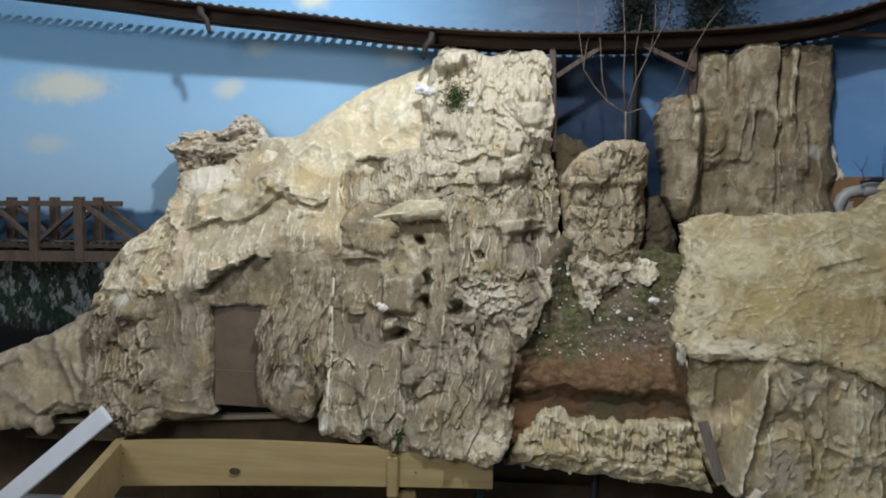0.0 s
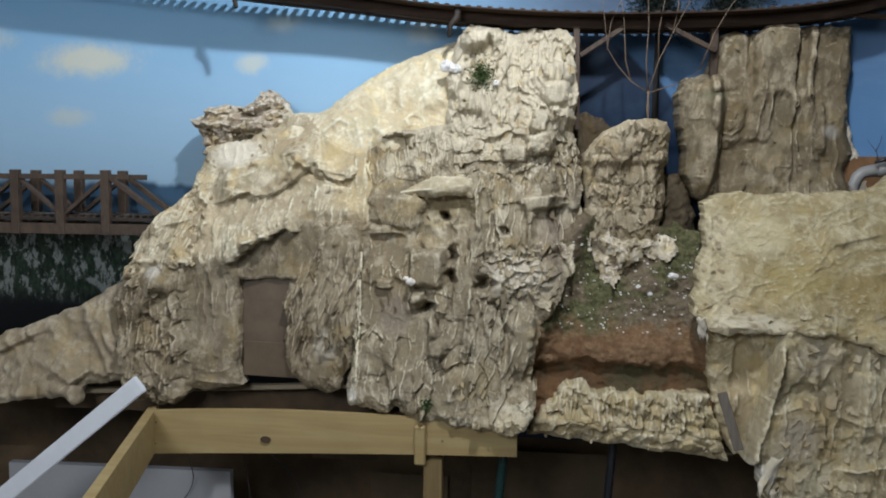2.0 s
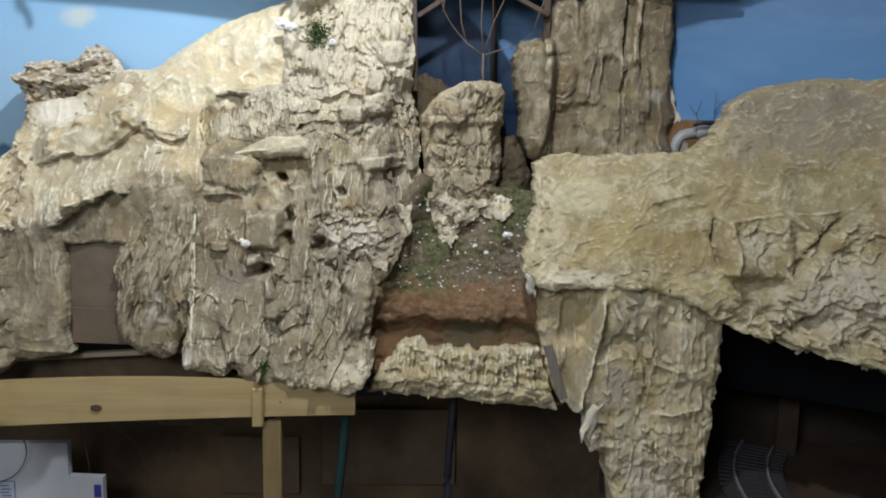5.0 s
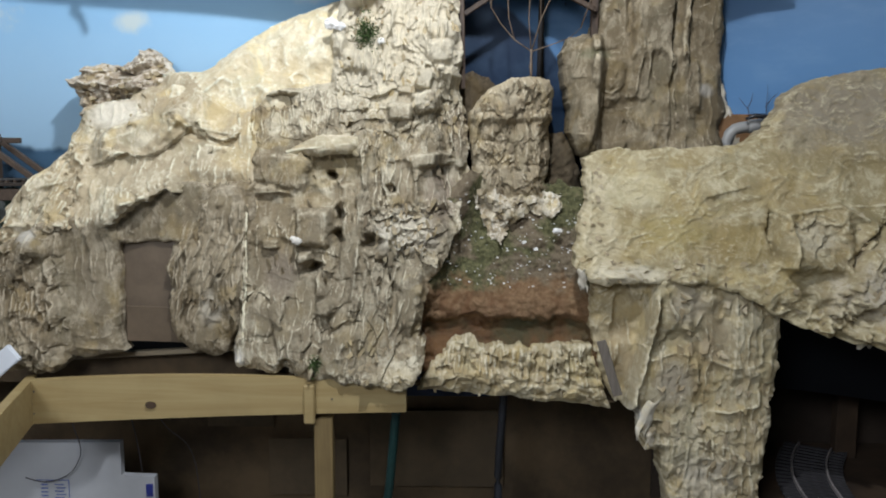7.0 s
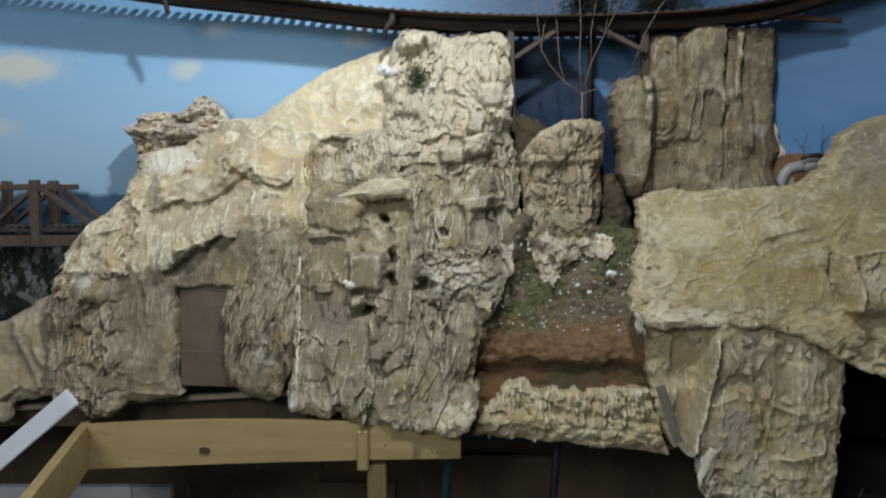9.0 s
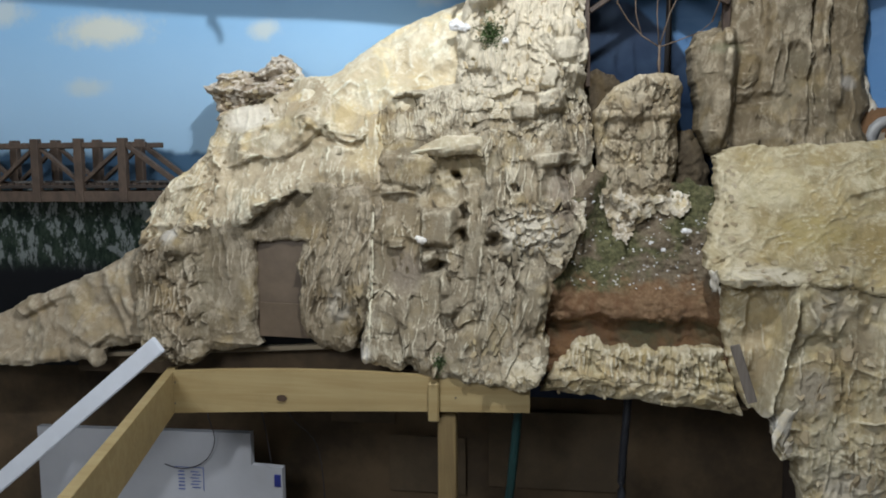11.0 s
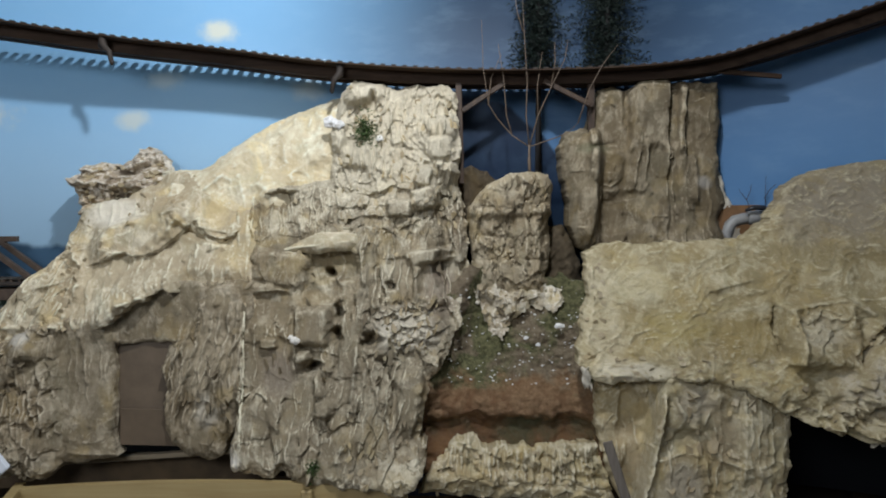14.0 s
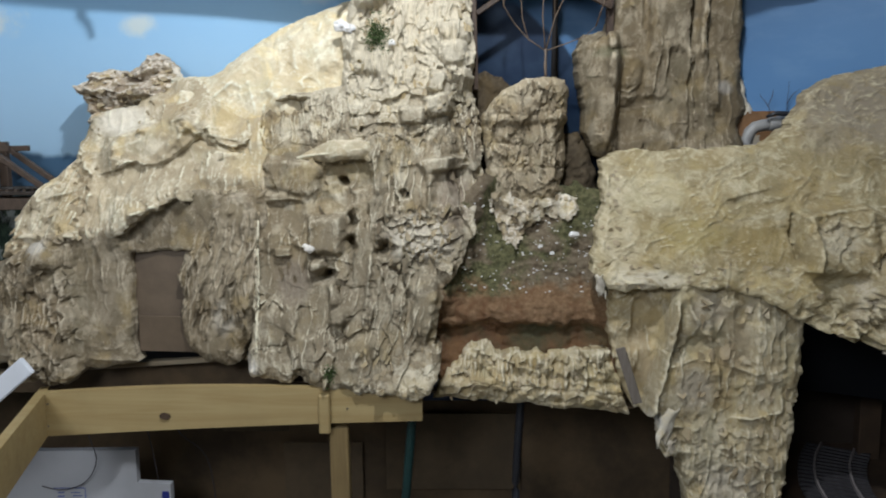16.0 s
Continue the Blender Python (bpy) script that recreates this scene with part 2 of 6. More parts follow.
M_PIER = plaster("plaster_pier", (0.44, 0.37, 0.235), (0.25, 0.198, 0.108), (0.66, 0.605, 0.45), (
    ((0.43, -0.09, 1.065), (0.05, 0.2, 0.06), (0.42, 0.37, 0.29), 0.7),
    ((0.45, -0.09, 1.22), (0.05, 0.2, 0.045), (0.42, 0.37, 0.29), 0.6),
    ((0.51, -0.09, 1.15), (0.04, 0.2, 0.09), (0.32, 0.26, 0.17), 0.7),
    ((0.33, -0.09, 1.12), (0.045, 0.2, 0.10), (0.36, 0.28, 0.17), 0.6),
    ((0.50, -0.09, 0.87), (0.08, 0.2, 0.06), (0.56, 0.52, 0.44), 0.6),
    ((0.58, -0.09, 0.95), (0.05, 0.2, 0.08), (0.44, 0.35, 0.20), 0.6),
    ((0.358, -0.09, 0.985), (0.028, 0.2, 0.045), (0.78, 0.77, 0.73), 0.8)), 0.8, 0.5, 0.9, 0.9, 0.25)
M_TRAY = plaster("plaster_tray", (0.45, 0.375, 0.225), (0.25, 0.195, 0.105), (0.64, 0.585, 0.44), (), 1.0, 0.35)
# brown rock, its colour darkened to carry the shade of the gap
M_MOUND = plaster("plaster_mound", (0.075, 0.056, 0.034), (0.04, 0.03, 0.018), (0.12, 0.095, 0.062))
M_RUBBLE = plaster("plaster_rubble", (0.54, 0.47, 0.34), (0.24, 0.20, 0.14), (0.70, 0.66, 0.57))
M_CHIP = plaster("chip_plaster", (0.42, 0.352, 0.235), (0.24, 0.19, 0.12), (0.60, 0.535, 0.40), (), 0.6, 0.4, 0.9, 0.8, 0.0, 0.0)
M_DARKCHIP = plaster("brown_chip_plaster", (0.24, 0.20, 0.135), (0.13, 0.10, 0.066), (0.36, 0.31, 0.22), (), 0.6, 0.4, 0.9, 0.8, 0.0, 0.0)
M_TORN = plaster("torn_plaster", (0.54, 0.49, 0.39), (0.36, 0.31, 0.23), (0.68, 0.65, 0.57))
M_WHITE = plaster("bare_plaster", (0.78, 0.78, 0.76), (0.55, 0.52, 0.48), (0.84, 0.84, 0.83))


def soil_material():
    """Olive moss and grey-brown earth on the slope, a rusty roll of earth below it, wet dark red and green under that."""
    m, n, l, b = shader("red_soil", 0.8)
    v = coords(n, l)
    a, c = noise_node(n, l, v, 14, 6, 0.7), noise_node(n, l, v, 120, 5, 0.7)
    zed = n.new("ShaderNodeSeparateXYZ")
    l.new(coords(n, l), zed.inputs[0])
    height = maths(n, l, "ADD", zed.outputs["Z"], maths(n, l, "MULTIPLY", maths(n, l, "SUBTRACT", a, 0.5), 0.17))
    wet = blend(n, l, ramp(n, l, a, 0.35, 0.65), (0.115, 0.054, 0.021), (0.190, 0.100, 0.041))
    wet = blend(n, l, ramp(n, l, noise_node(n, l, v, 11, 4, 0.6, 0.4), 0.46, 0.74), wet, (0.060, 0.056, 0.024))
    rust = blend(n, l, ramp(n, l, c, 0.35, 0.65), (0.165, 0.090, 0.040), (0.260, 0.162, 0.085))
    rust = blend(n, l, ramp(n, l, noise_node(n, l, coords(n, l, (1, 1, 0.35)), 26, 4, 0.6), 0.52, 0.66), rust, (0.165, 0.082, 0.035))
    earth = blend(n, l, ramp(n, l, c, 0.35, 0.65), (0.135, 0.100, 0.062), (0.225, 0.180, 0.118))
    moss = blend(n, l, ramp(n, l, c, 0.38, 0.62), (0.064, 0.066, 0.025), (0.150, 0.142, 0.064))
    patch = ramp(n, l, noise_node(n, l, v, 11, 4, 0.6, 0.4), 0.42, 0.54)
    top = blend(n, l, patch, earth, moss)
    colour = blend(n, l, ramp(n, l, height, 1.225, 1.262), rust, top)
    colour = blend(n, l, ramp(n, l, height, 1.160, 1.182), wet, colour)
    flake = ramp(n, l, noise_node(n, l, v, 85, 3, 0.6), 0.70, 0.72)
    colour = blend(n, l, maths(n, l, "MULTIPLY", flake, ramp(n, l, height, 1.22, 1.27)), colour, (0.55, 0.53, 0.48))
    l.new(colour, b.inputs["Base Color"])
    gloss = maths(n, l, "ADD", 0.45, maths(n, l, "MULTIPLY", ramp(n, l, height, 1.16, 1.24), 0.4))
    l.new(gloss, b.inputs["Roughness"])
    bumped(n, l, b, maths(n, l, "ADD", c, a), 0.9, 0.008)
    return m


def wood_material(name, light, dark, along=(1, 1, 1), rough=0.6, scale=30.0):
    m, n, l, b = shader(name, rough)
    v = coords(n, l, along)
    g = noise_node(n, l, v, scale, 6, 0.6, 1.2)
    colour = blend(n, l, ramp(n, l, g, 0.3, 0.72), light, dark)
    blot = ramp(n, l, noise_node(n, l, coords(n, l), 7, 4, 0.6), 0.45, 0.8)
    colour = blend(n, l, maths(n, l, "MULTIPLY", blot, 0.35), colour, tuple(0.6 * c for c in dark))
    l.new(colour, b.inputs["Base Color"])
    bumped(n, l, b, g, 0.25, 0.002)
    return m


def plain(name, colour, rough=0.6, metal=0.0, vary=0.25, scale=18.0, bump=0.15):
    m, n, l, b = shader(name, rough, metal)
    v = coords(n, l)
    f = noise_node(n, l, v, scale, 5, 0.65)
    l.new(blend(n, l, ramp(n, l, f, 0.3, 0.7), tuple(c * (1 - vary) for c in colour), tuple(min(1, c * (1 + vary)) for c in colour)), b.inputs["Base Color"])
    bumped(n, l, b, noise_node(n, l, v, 90, 4, 0.6), bump, 0.002)
    return m


def sky_material():
    """The painted backdrop: blue with cream clouds, a line of blue hills, and dark woods low down."""
    m, n, l, b = shader("painted_sky", 0.55)
    b.inputs["Specular IOR Level"].default_value = 0.3
    v = coords(n, l)
    sep = n.new("ShaderNodeSeparateXYZ")
    l.new(v, sep.inputs[0])
    x, z = sep.outputs["X"], sep.outputs["Z"]
    # right and top centre darkened in the paint, where lamp light falls off
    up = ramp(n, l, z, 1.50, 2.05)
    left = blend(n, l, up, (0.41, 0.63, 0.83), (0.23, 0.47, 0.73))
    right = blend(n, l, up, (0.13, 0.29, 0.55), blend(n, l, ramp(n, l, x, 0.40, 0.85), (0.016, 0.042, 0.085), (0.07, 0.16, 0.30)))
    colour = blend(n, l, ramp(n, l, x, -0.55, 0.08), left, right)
    brush = noise_node(n, l, coords(n, l, (1, 1, 2.5)), 9, 5, 0.6)
    colour = blend(n, l, maths(n, l, "MULTIPLY", ramp(n, l, brush, 0.45, 0.75), 0.07), colour, (0.45, 0.64, 0.80))
    for cx, cz, rx, rz, s in ((-1.22, 1.845, 0.16, 0.055, 0.75), (-0.79, 1.835, 0.05, 0.035, 0.55), (-0.575, 2.045, 0.055, 0.035, 0.8),
                              (-1.28, 1.70, 0.08, 0.03, 0.4), (-0.70, 1.93, 0.06, 0.03, 0.35), (-0.36, 1.90, 0.05, 0.035, 0.35),
                              (-1.52, 1.90, 0.12, 0.05, 0.5), (-0.33, 2.16, 0.08, 0.04, 0.6)):
        edge = maths(n, l, "ADD", spot(n, l, (0.955 * cx, 0.25, 1.53 + 0.955 * (cz - 1.53)), (rx, 1.0, rz)), maths(n, l, "MULTIPLY", noise_node(n, l, v, 22, 5, 0.65), 1.1))
        mask = maths(n, l, "SUBTRACT", 1.0, ramp(n, l, edge, 0.75, 1.60))
        colour = blend(n, l, maths(n, l, "MULTIPLY", mask, s), colour, (0.76, 0.74, 0.58))
    # hills: a long low line, and one hump beyond the gap between the rocks
    wave = maths(n, l, "MULTIPLY", noise_node(n, l, coords(n, l, (1, 0, 0)), 7, 3, 0.5), 0.10)
    hump = maths(n, l, "MULTIPLY", maths(n, l, "SUBTRACT", 1.0, ramp(n, l, maths(n, l, "ABSOLUTE", maths(n, l, "SUBTRACT", x, 0.03)), 0.02, 0.42)), 0.34)
    line = maths(n, l, "ADD", maths(n, l, "ADD", wave, hump), 1.482)
    under = ramp(n, l, maths(n, l, "SUBTRACT", line, z), -0.004, 0.012)
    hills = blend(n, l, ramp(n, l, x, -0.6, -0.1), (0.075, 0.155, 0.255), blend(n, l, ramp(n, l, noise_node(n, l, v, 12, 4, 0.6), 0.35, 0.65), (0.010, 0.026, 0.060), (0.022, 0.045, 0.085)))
    colour = blend(n, l, under, colour, hills)
    woods = ramp(n, l, maths(n, l, "SUBTRACT", maths(n, l, "ADD", maths(n, l, "MULTIPLY", noise_node(n, l, coords(n, l, (1, 0, 0)), 25, 4, 0.6), 0.05), 1.425), z), 0.0, 0.02)
    leaf = noise_node(n, l, coords(n, l, (1, 1, 0.45)), 75, 5, 0.7)
    wood = blend(n, l, ramp(n, l, leaf, 0.4, 0.6), (0.012, 0.027, 0.020), (0.055, 0.085, 0.058))
    wood = blend(n, l, ramp(n, l, noise_node(n, l, coords(n, l, (1, 1, 0.5)), 40, 4, 0.75), 0.51, 0.58), wood, (0.33, 0.37, 0.36))
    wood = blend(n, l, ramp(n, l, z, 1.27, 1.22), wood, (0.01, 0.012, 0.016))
    colour = blend(n, l, woods, colour, wood)
    l.new(colour, b.inputs["Base Color"])
    bumped(n, l, b, noise_node(n, l, v, 60, 4, 0.6), 0.1, 0.002)
    return m


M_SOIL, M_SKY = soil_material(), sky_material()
M_PINE = wood_material("pine_board", (0.385, 0.296, 0.140), (0.32, 0.230, 0.098), (0.05, 1, 1), 0.55, 45)
M_PINE_UP = wood_material("pine_post", (0.225, 0.160, 0.068), (0.155, 0.105, 0.042), (1, 1, 0.06), 0.6, 60)
M_LATH = wood_material("pale_lath", (0.30, 0.245, 0.165), (0.22, 0.17, 0.11), (0.05, 1, 1), 0.6, 60)
M_STAIN = wood_material("stained_timber", (0.062, 0.039, 0.026), (0.030, 0.018, 0.012), (0.1, 1, 1), 0.7, 50)
M_STAIN.node_tree.nodes["Principled BSDF"].inputs["Specular IOR Level"].default_value = 0.15
M_BRACE = wood_material("brown_timber", (0.075, 0.045, 0.026), (0.035, 0.02, 0.012), (1, 1, 0.3), 0.6, 60)
M_BRIDGE = wood_material("bridge_timber", (0.095, 0.064, 0.044), (0.05, 0.033, 0.023), (1, 1, 0.4), 0.65, 60)
M_STICK = wood_material("grey_stick", (0.17, 0.145, 0.12), (0.10, 0.083, 0.068), (1, 1, 0.1), 0.7, 80)
M_TWIG = wood_material("twig_bark", (0.21, 0.155, 0.11), (0.12, 0.085, 0.06), (1, 1, 0.3), 0.7, 120)
M_TRUNK = plain("dark_bark", (0.022, 0.02, 0.02), 0.9)
M_NEEDLE = plain("dark_needles", (0.009, 0.018, 0.013), 0.8, 0, 0.6, 60)
M_TUFT = plain("green_tuft", (0.05, 0.085, 0.022), 0.9, 0, 0.5, 90)
M_RAIL = plain("rail_metal", (0.42, 0.41, 0.40), 0.24, 0.95, 0.15, 40)
M_RAILBARE = plain("dull_rail", (0.34, 0.31, 0.31), 0.5, 0.3, 0.15, 40)
M_TRACKTIE = plain("grey_ties", (0.035, 0.033, 0.037), 0.7, 0, 0.3, 60)
M_TIE = plain("dark_ties", (0.03, 0.022, 0.017), 0.7, 0, 0.4, 60)
M_CARD = plain("brown_card", (0.115, 0.084, 0.056), 0.45, 0, 0.22, 9)
M_SHEET = plain("faded_card", (0.086, 0.060, 0.033), 0.85, 0, 0.25, 7)
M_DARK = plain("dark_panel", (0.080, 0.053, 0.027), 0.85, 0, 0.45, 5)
# M_DIM and M_BLACK: the tunnel's darkness put into the colour of its parts
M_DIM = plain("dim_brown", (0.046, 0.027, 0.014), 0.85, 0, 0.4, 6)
M_BLACK = plain("tunnel_black", (0.030, 0.020, 0.014), 0.95, 0, 0.3, 8)
M_FOAM = plain("white_foam", (0.42, 0.43, 0.455), 0.75, 0, 0.05, 6)
M_INK = plain("blue_ink", (0.06, 0.10, 0.33), 0.6)
M_TAPE = plain("blue_tape", (0.02, 0.03, 0.20), 0.5)
M_GREENHOSE = plain("green_hose", (0.012, 0.05, 0.048), 0.4)
M_BLACKHOSE = plain("black_hose", (0.018, 0.02, 0.026), 0.4)
M_PVC = plain("grey_pvc", (0.27, 0.27, 0.265), 0.4, 0, 0.08)
M_TUBE = plain("white_plastic", (0.72, 0.76, 0.82), 0.22, 0, 0.03)
M_CLEAR = plain("frosted_end", (0.62, 0.66, 0.70), 0.15, 0, 0.05)
M_ORANGE = plain("orange_board", (0.22, 0.115, 0.05), 0.7)
M_FLOOR = plain("grey_floor", (0.30, 0.29, 0.275), 0.8)
M_ROOM = plain("room_paint", (0.72, 0.70, 0.66), 0.8, 0, 0.06)
M_WIRE = plain("dark_wire", (0.03, 0.025, 0.03), 0.5)
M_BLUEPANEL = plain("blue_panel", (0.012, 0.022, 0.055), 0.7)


# ---- shaping ----
def grid_noise(x, z, seed):
    """Smooth noise over a plane, about -1 to 1."""
    xi, zi = np.floor(x).astype(np.int64), np.floor(z).astype(np.int64)
    xf, zf = x - xi, z - zi

    def corner(a, b):
        h = (a * 374761393 + b * 668265263 + seed * 144665) & 0x7FFFFFFF
        h = ((h ^ (h >> 13)) * 1274126177) & 0x7FFFFFFF
        ang = ((h ^ (h >> 16)) & 0xFFFF) / 65536.0 * 2 * np.pi
        return np.cos(ang), np.sin(ang)

    u, w = xf * xf * xf * (xf * (xf * 6 - 15) + 10), zf * zf * zf * (zf * (zf * 6 - 15) + 10)
    out = []
    for a, b in ((0, 0), (1, 0), (0, 1), (1, 1)):
        gx, gz = corner(xi + a, zi + b)
        out.append(gx * (xf - a) + gz * (zf - b))
    return 1.5 * ((out[0] * (1 - u) + out[1] * u) * (1 - w) + (out[2] * (1 - u) + out[3] * u) * w)


def fbm(x, z, seed, octaves=4, gain=0.5):
    total, amp = 0.0, 1.0
    for k in range(octaves):
        total = total + amp * grid_noise(x * 2**k, z * 2**k, seed + 17 * k)
        amp *= gain
    return total


def dice(a, b, seed):
    h = (a * 73856093 + b * 19349663 + seed * 83492791) & 0x7FFFFFFF
    h = ((h ^ (h >> 15)) * 1103515245 + 12345) & 0x7FFFFFFF
    h = ((h ^ (h >> 13)) * 1274126177) & 0x7FFFFFFF
    return ((h ^ (h >> 16)) & 0xFFFF) / 65536.0


def facets(x, z, seed, tilt=0.5, lean=0.0):
    """Broken stone: cells, each a tilted plane with an offset of its own (about -1 to 1). lean: how far each plane comes out towards its foot, like a flake."""
    xi, zi = np.floor(x).astype(np.int64), np.floor(z).astype(np.int64)
    best, relief = np.full(x.shape, 9.0), np.zeros(x.shape)
    for a in (-1, 0, 1):
        for b in (-1, 0, 1):
            cx, cz = xi + a, zi + b
            dx, dz = x - cx - dice(cx, cz, seed), z - cz - dice(cx, cz, seed + 1)
            d = dx * dx + dz * dz
            h = (2 * dice(cx, cz, seed + 2) - 1) + 2 * tilt * ((2 * dice(cx, cz, seed + 3) - 1) * dx + (2 * dice(cx, cz, seed + 4) - 1) * dz) - lean * dz
            relief = np.where(d < best, h, relief)
            best = np.minimum(d, best)
    return relief


def step(a, b, x):
    t = np.clip((x - a) / (b - a), 0, 1)
    return t * t * (3 - 2 * t)


def dishes(x, z, seed, bowl=0.9, tilt=0.7):
    """Panels between crisp crests: each cell a tilted shallow bowl, the lower of neighbours showing (about -1 to 0.6)."""
    xi, zi = np.floor(x).astype(np.int64), np.floor(z).astype(np.int64)
    low = np.full(x.shape, 9.0)
    for a in (-1, 0, 1):
        for b in (-1, 0, 1):
            cx, cz = xi + a, zi + b
            dx, dz = x - cx - dice(cx, cz, seed), z - cz - dice(cx, cz, seed + 1)
            h = 0.7 * dice(cx, cz, seed + 2) - 0.7 + tilt * ((2 * dice(cx, cz, seed + 3) - 1) * dx + (2.2 * dice(cx, cz, seed + 4) - 0.7) * dz) + bowl * (dx * dx + dz * dz)
            low = np.minimum(low, h)
    return low


def crumple(x, z, seed, size=1.0, tall=1.8):
    """Relief of a cast rock face, in metres towards the viewer: broad planes set at angles, broken up in patches into smaller planes and dished flakes, with calm plaster between."""
    sx, sz = x / size, z / size
    tall = 0.6 + 0.55 * tall
    wx = sx + 0.012 * fbm(sx / 0.09, sz / 0.12, seed, 2) + 0.0035 * fbm(sx / 0.020, sz / 0.024, seed + 1, 3)
    wz = sz + 0.014 * fbm(sx / 0.09, sz / 0.12, seed + 5, 2) + 0.0045 * fbm(sx / 0.020, sz / 0.024, seed + 6, 3)
    f0 = facets(wx / 0.075, wz / (0.060 * tall), seed + 35, 0.6, 0.5)
    d1 = dishes(wx / 0.070, wz / (0.060 * tall), seed + 10, 0.8, 0.8)
    f1 = facets(wx / 0.036, wz / (0.032 * tall), seed + 40, 0.6, 0.5)
    d2 = dishes(wx / 0.026, wz / (0.026 * tall), seed + 20, 0.9, 1.0)
    f2 = facets(wx / 0.015, wz / (0.014 * tall), seed + 50, 0.6, 0.5)
    d3 = dishes(wx / 0.011, wz / (0.010 * tall), seed + 30)
    broken = step(-0.10, 0.22, fbm(x / 0.085, z / 0.075, seed + 60, 3))
    out = 0.014 * d1 + 0.0060 * f0 + (0.4 + 0.6 * broken) * (0.0075 * f1 + 0.0060 * d2) + (0.12 + 0.88 * broken) * (0.0046 * f2 + 0.0030 * d3) + 0.012 * fbm(sx / 0.14, sz / 0.14, seed + 65, 2)
    return size**0.5 * (out + 0.0007 * fbm(x / 0.006, z / 0.006, seed + 70, 3)) + 0.009


def creases(out, x, z, lines):
    """Folds of cloth and ribs of rock: crests along lines. Rows: width, height, points of the line; a negative height cuts a groove."""
    for wide, high, points in lines:
        wx = x + 0.35 * wide * fbm(x / (3 * wide), z / (3 * wide), int(900 * abs(points[0][0]) + 5000 * points[0][1]) % 991, 3)
        far = np.full(x.shape, 9.0)
        for (ax, az), (bx, bz) in zip(points, points[1:]):
            ex, ez = bx - ax, bz - az
            t = np.clip(((wx - ax) * ex + (z - az) * ez) / (ex * ex + ez * ez), 0, 1)
            far = np.minimum(far, (wx - ax - t * ex) ** 2 + (z - az - t * ez) ** 2)
        broken = 1.0 if abs(high) > 0.022 else np.clip(0.50 + 1.1 * fbm(x / 0.055, z / 0.055, int(700 * abs(points[0][0]) + 3000 * points[0][1]) % 983, 3), 0, 1.3)
        out = out + high * broken * np.exp(-np.sqrt(far) / wide)
    return out


def pleats(out, x, z, zones, seed):
    """Thin upright crests of plaster, each with one steep side. Zones: x from, x to, z of the tops, z of the feet, drift of a foot, how many, height."""
    rng = random.Random(seed)
    for x0, x1, top, foot, drift, count, high in zones:
        for k in range(count):
            a = x0 + (x1 - x0) * (k + rng.uniform(0.1, 0.9)) / count
            t, f = top - (top - foot) * rng.uniform(0, 0.45), foot + (top - foot) * rng.uniform(0, 0.35)
            w, h, side = rng.uniform(0.0022, 0.0055), high * rng.uniform(0.4, 1.2), rng.choice((-1, 1))
            wave = 0.0035 * np.sin(z / 0.021 + 9 * rng.random()) + 0.0018 * np.sin(z / 0.008 + 9 * rng.random())
            d = side * (x - a - drift * np.clip((top - z) / (top - foot), 0, 1) - wave)
            crest = np.where(d > 0, np.exp(-d / w), np.exp(d / (0.30 * w)))
            out = out + h * crest * step(f - 0.010, f + 0.012, z) * step(t + 0.012, t - 0.008, z)
    return out


def courses(x, z, seed, wide, high):
    """Rough blocks in uneven rows: each a tilted face, with joints cut between (about -1 to 1)."""
    zz = z / high + 0.55 * fbm(x / (1.6 * wide), z / (4 * high), seed, 3)
    row = np.floor(zz).astype(np.int64)
    xx = x / wide + dice(row, row * 0, seed) * 7 + 0.22 * fbm(x / wide, z / high, seed + 4, 3)
    col = np.floor(xx).astype(np.int64)
    u, v = xx - col - 0.5, zz - row - 0.5
    face = 1.1 * dice(col, row, seed + 1) - 0.4 + 0.9 * (2 * dice(col, row, seed + 2) - 1) * u - (0.5 + 0.6 * dice(col, row, seed + 3)) * v
    joint = np.maximum(step(0.40, 0.50, np.abs(u)), step(0.38, 0.50, np.abs(v))) * np.clip(0.45 + 1.2 * fbm(x / wide, z / high, seed + 8, 2), 0, 1)
    return face * (1 - joint) - 0.6 * joint


def bump(x, z, cx, cz, rx, rz, power=2.0):
    return np.exp(-(np.abs((x - cx) / rx) ** power + np.abs((z - cz) / rz) ** power))


def slabs(out, x, z, rows, lift=1.0, cover=0.62):
    """Lays single slabs, hollows and ribs over a relief. Rows: centre x, z, half width, half height, rise, lean (out towards the foot), turn in degrees, squareness."""
    for cx, cz, rx, rz, rise, lean, turn, square in rows:
        c, s = math.cos(radians(turn)), math.sin(radians(turn))
        wob = 0.12 * fbm((x - cx) / rx, (z - cz) / rz, int(1000 * abs(cx) + 7000 * cz) % 997, 3)
        u, v = ((x - cx) * c + (z - cz) * s) / rx + wob, ((z - cz) * c - (x - cx) * s) / rz + wob
        m = np.exp(-((np.abs(u) ** square + np.abs(v) ** square) ** 1.6) * 0.8)
        out = out * (1 - cover * m) + m * (lift * rise + 0.2 * lean * v * rz)
    return out


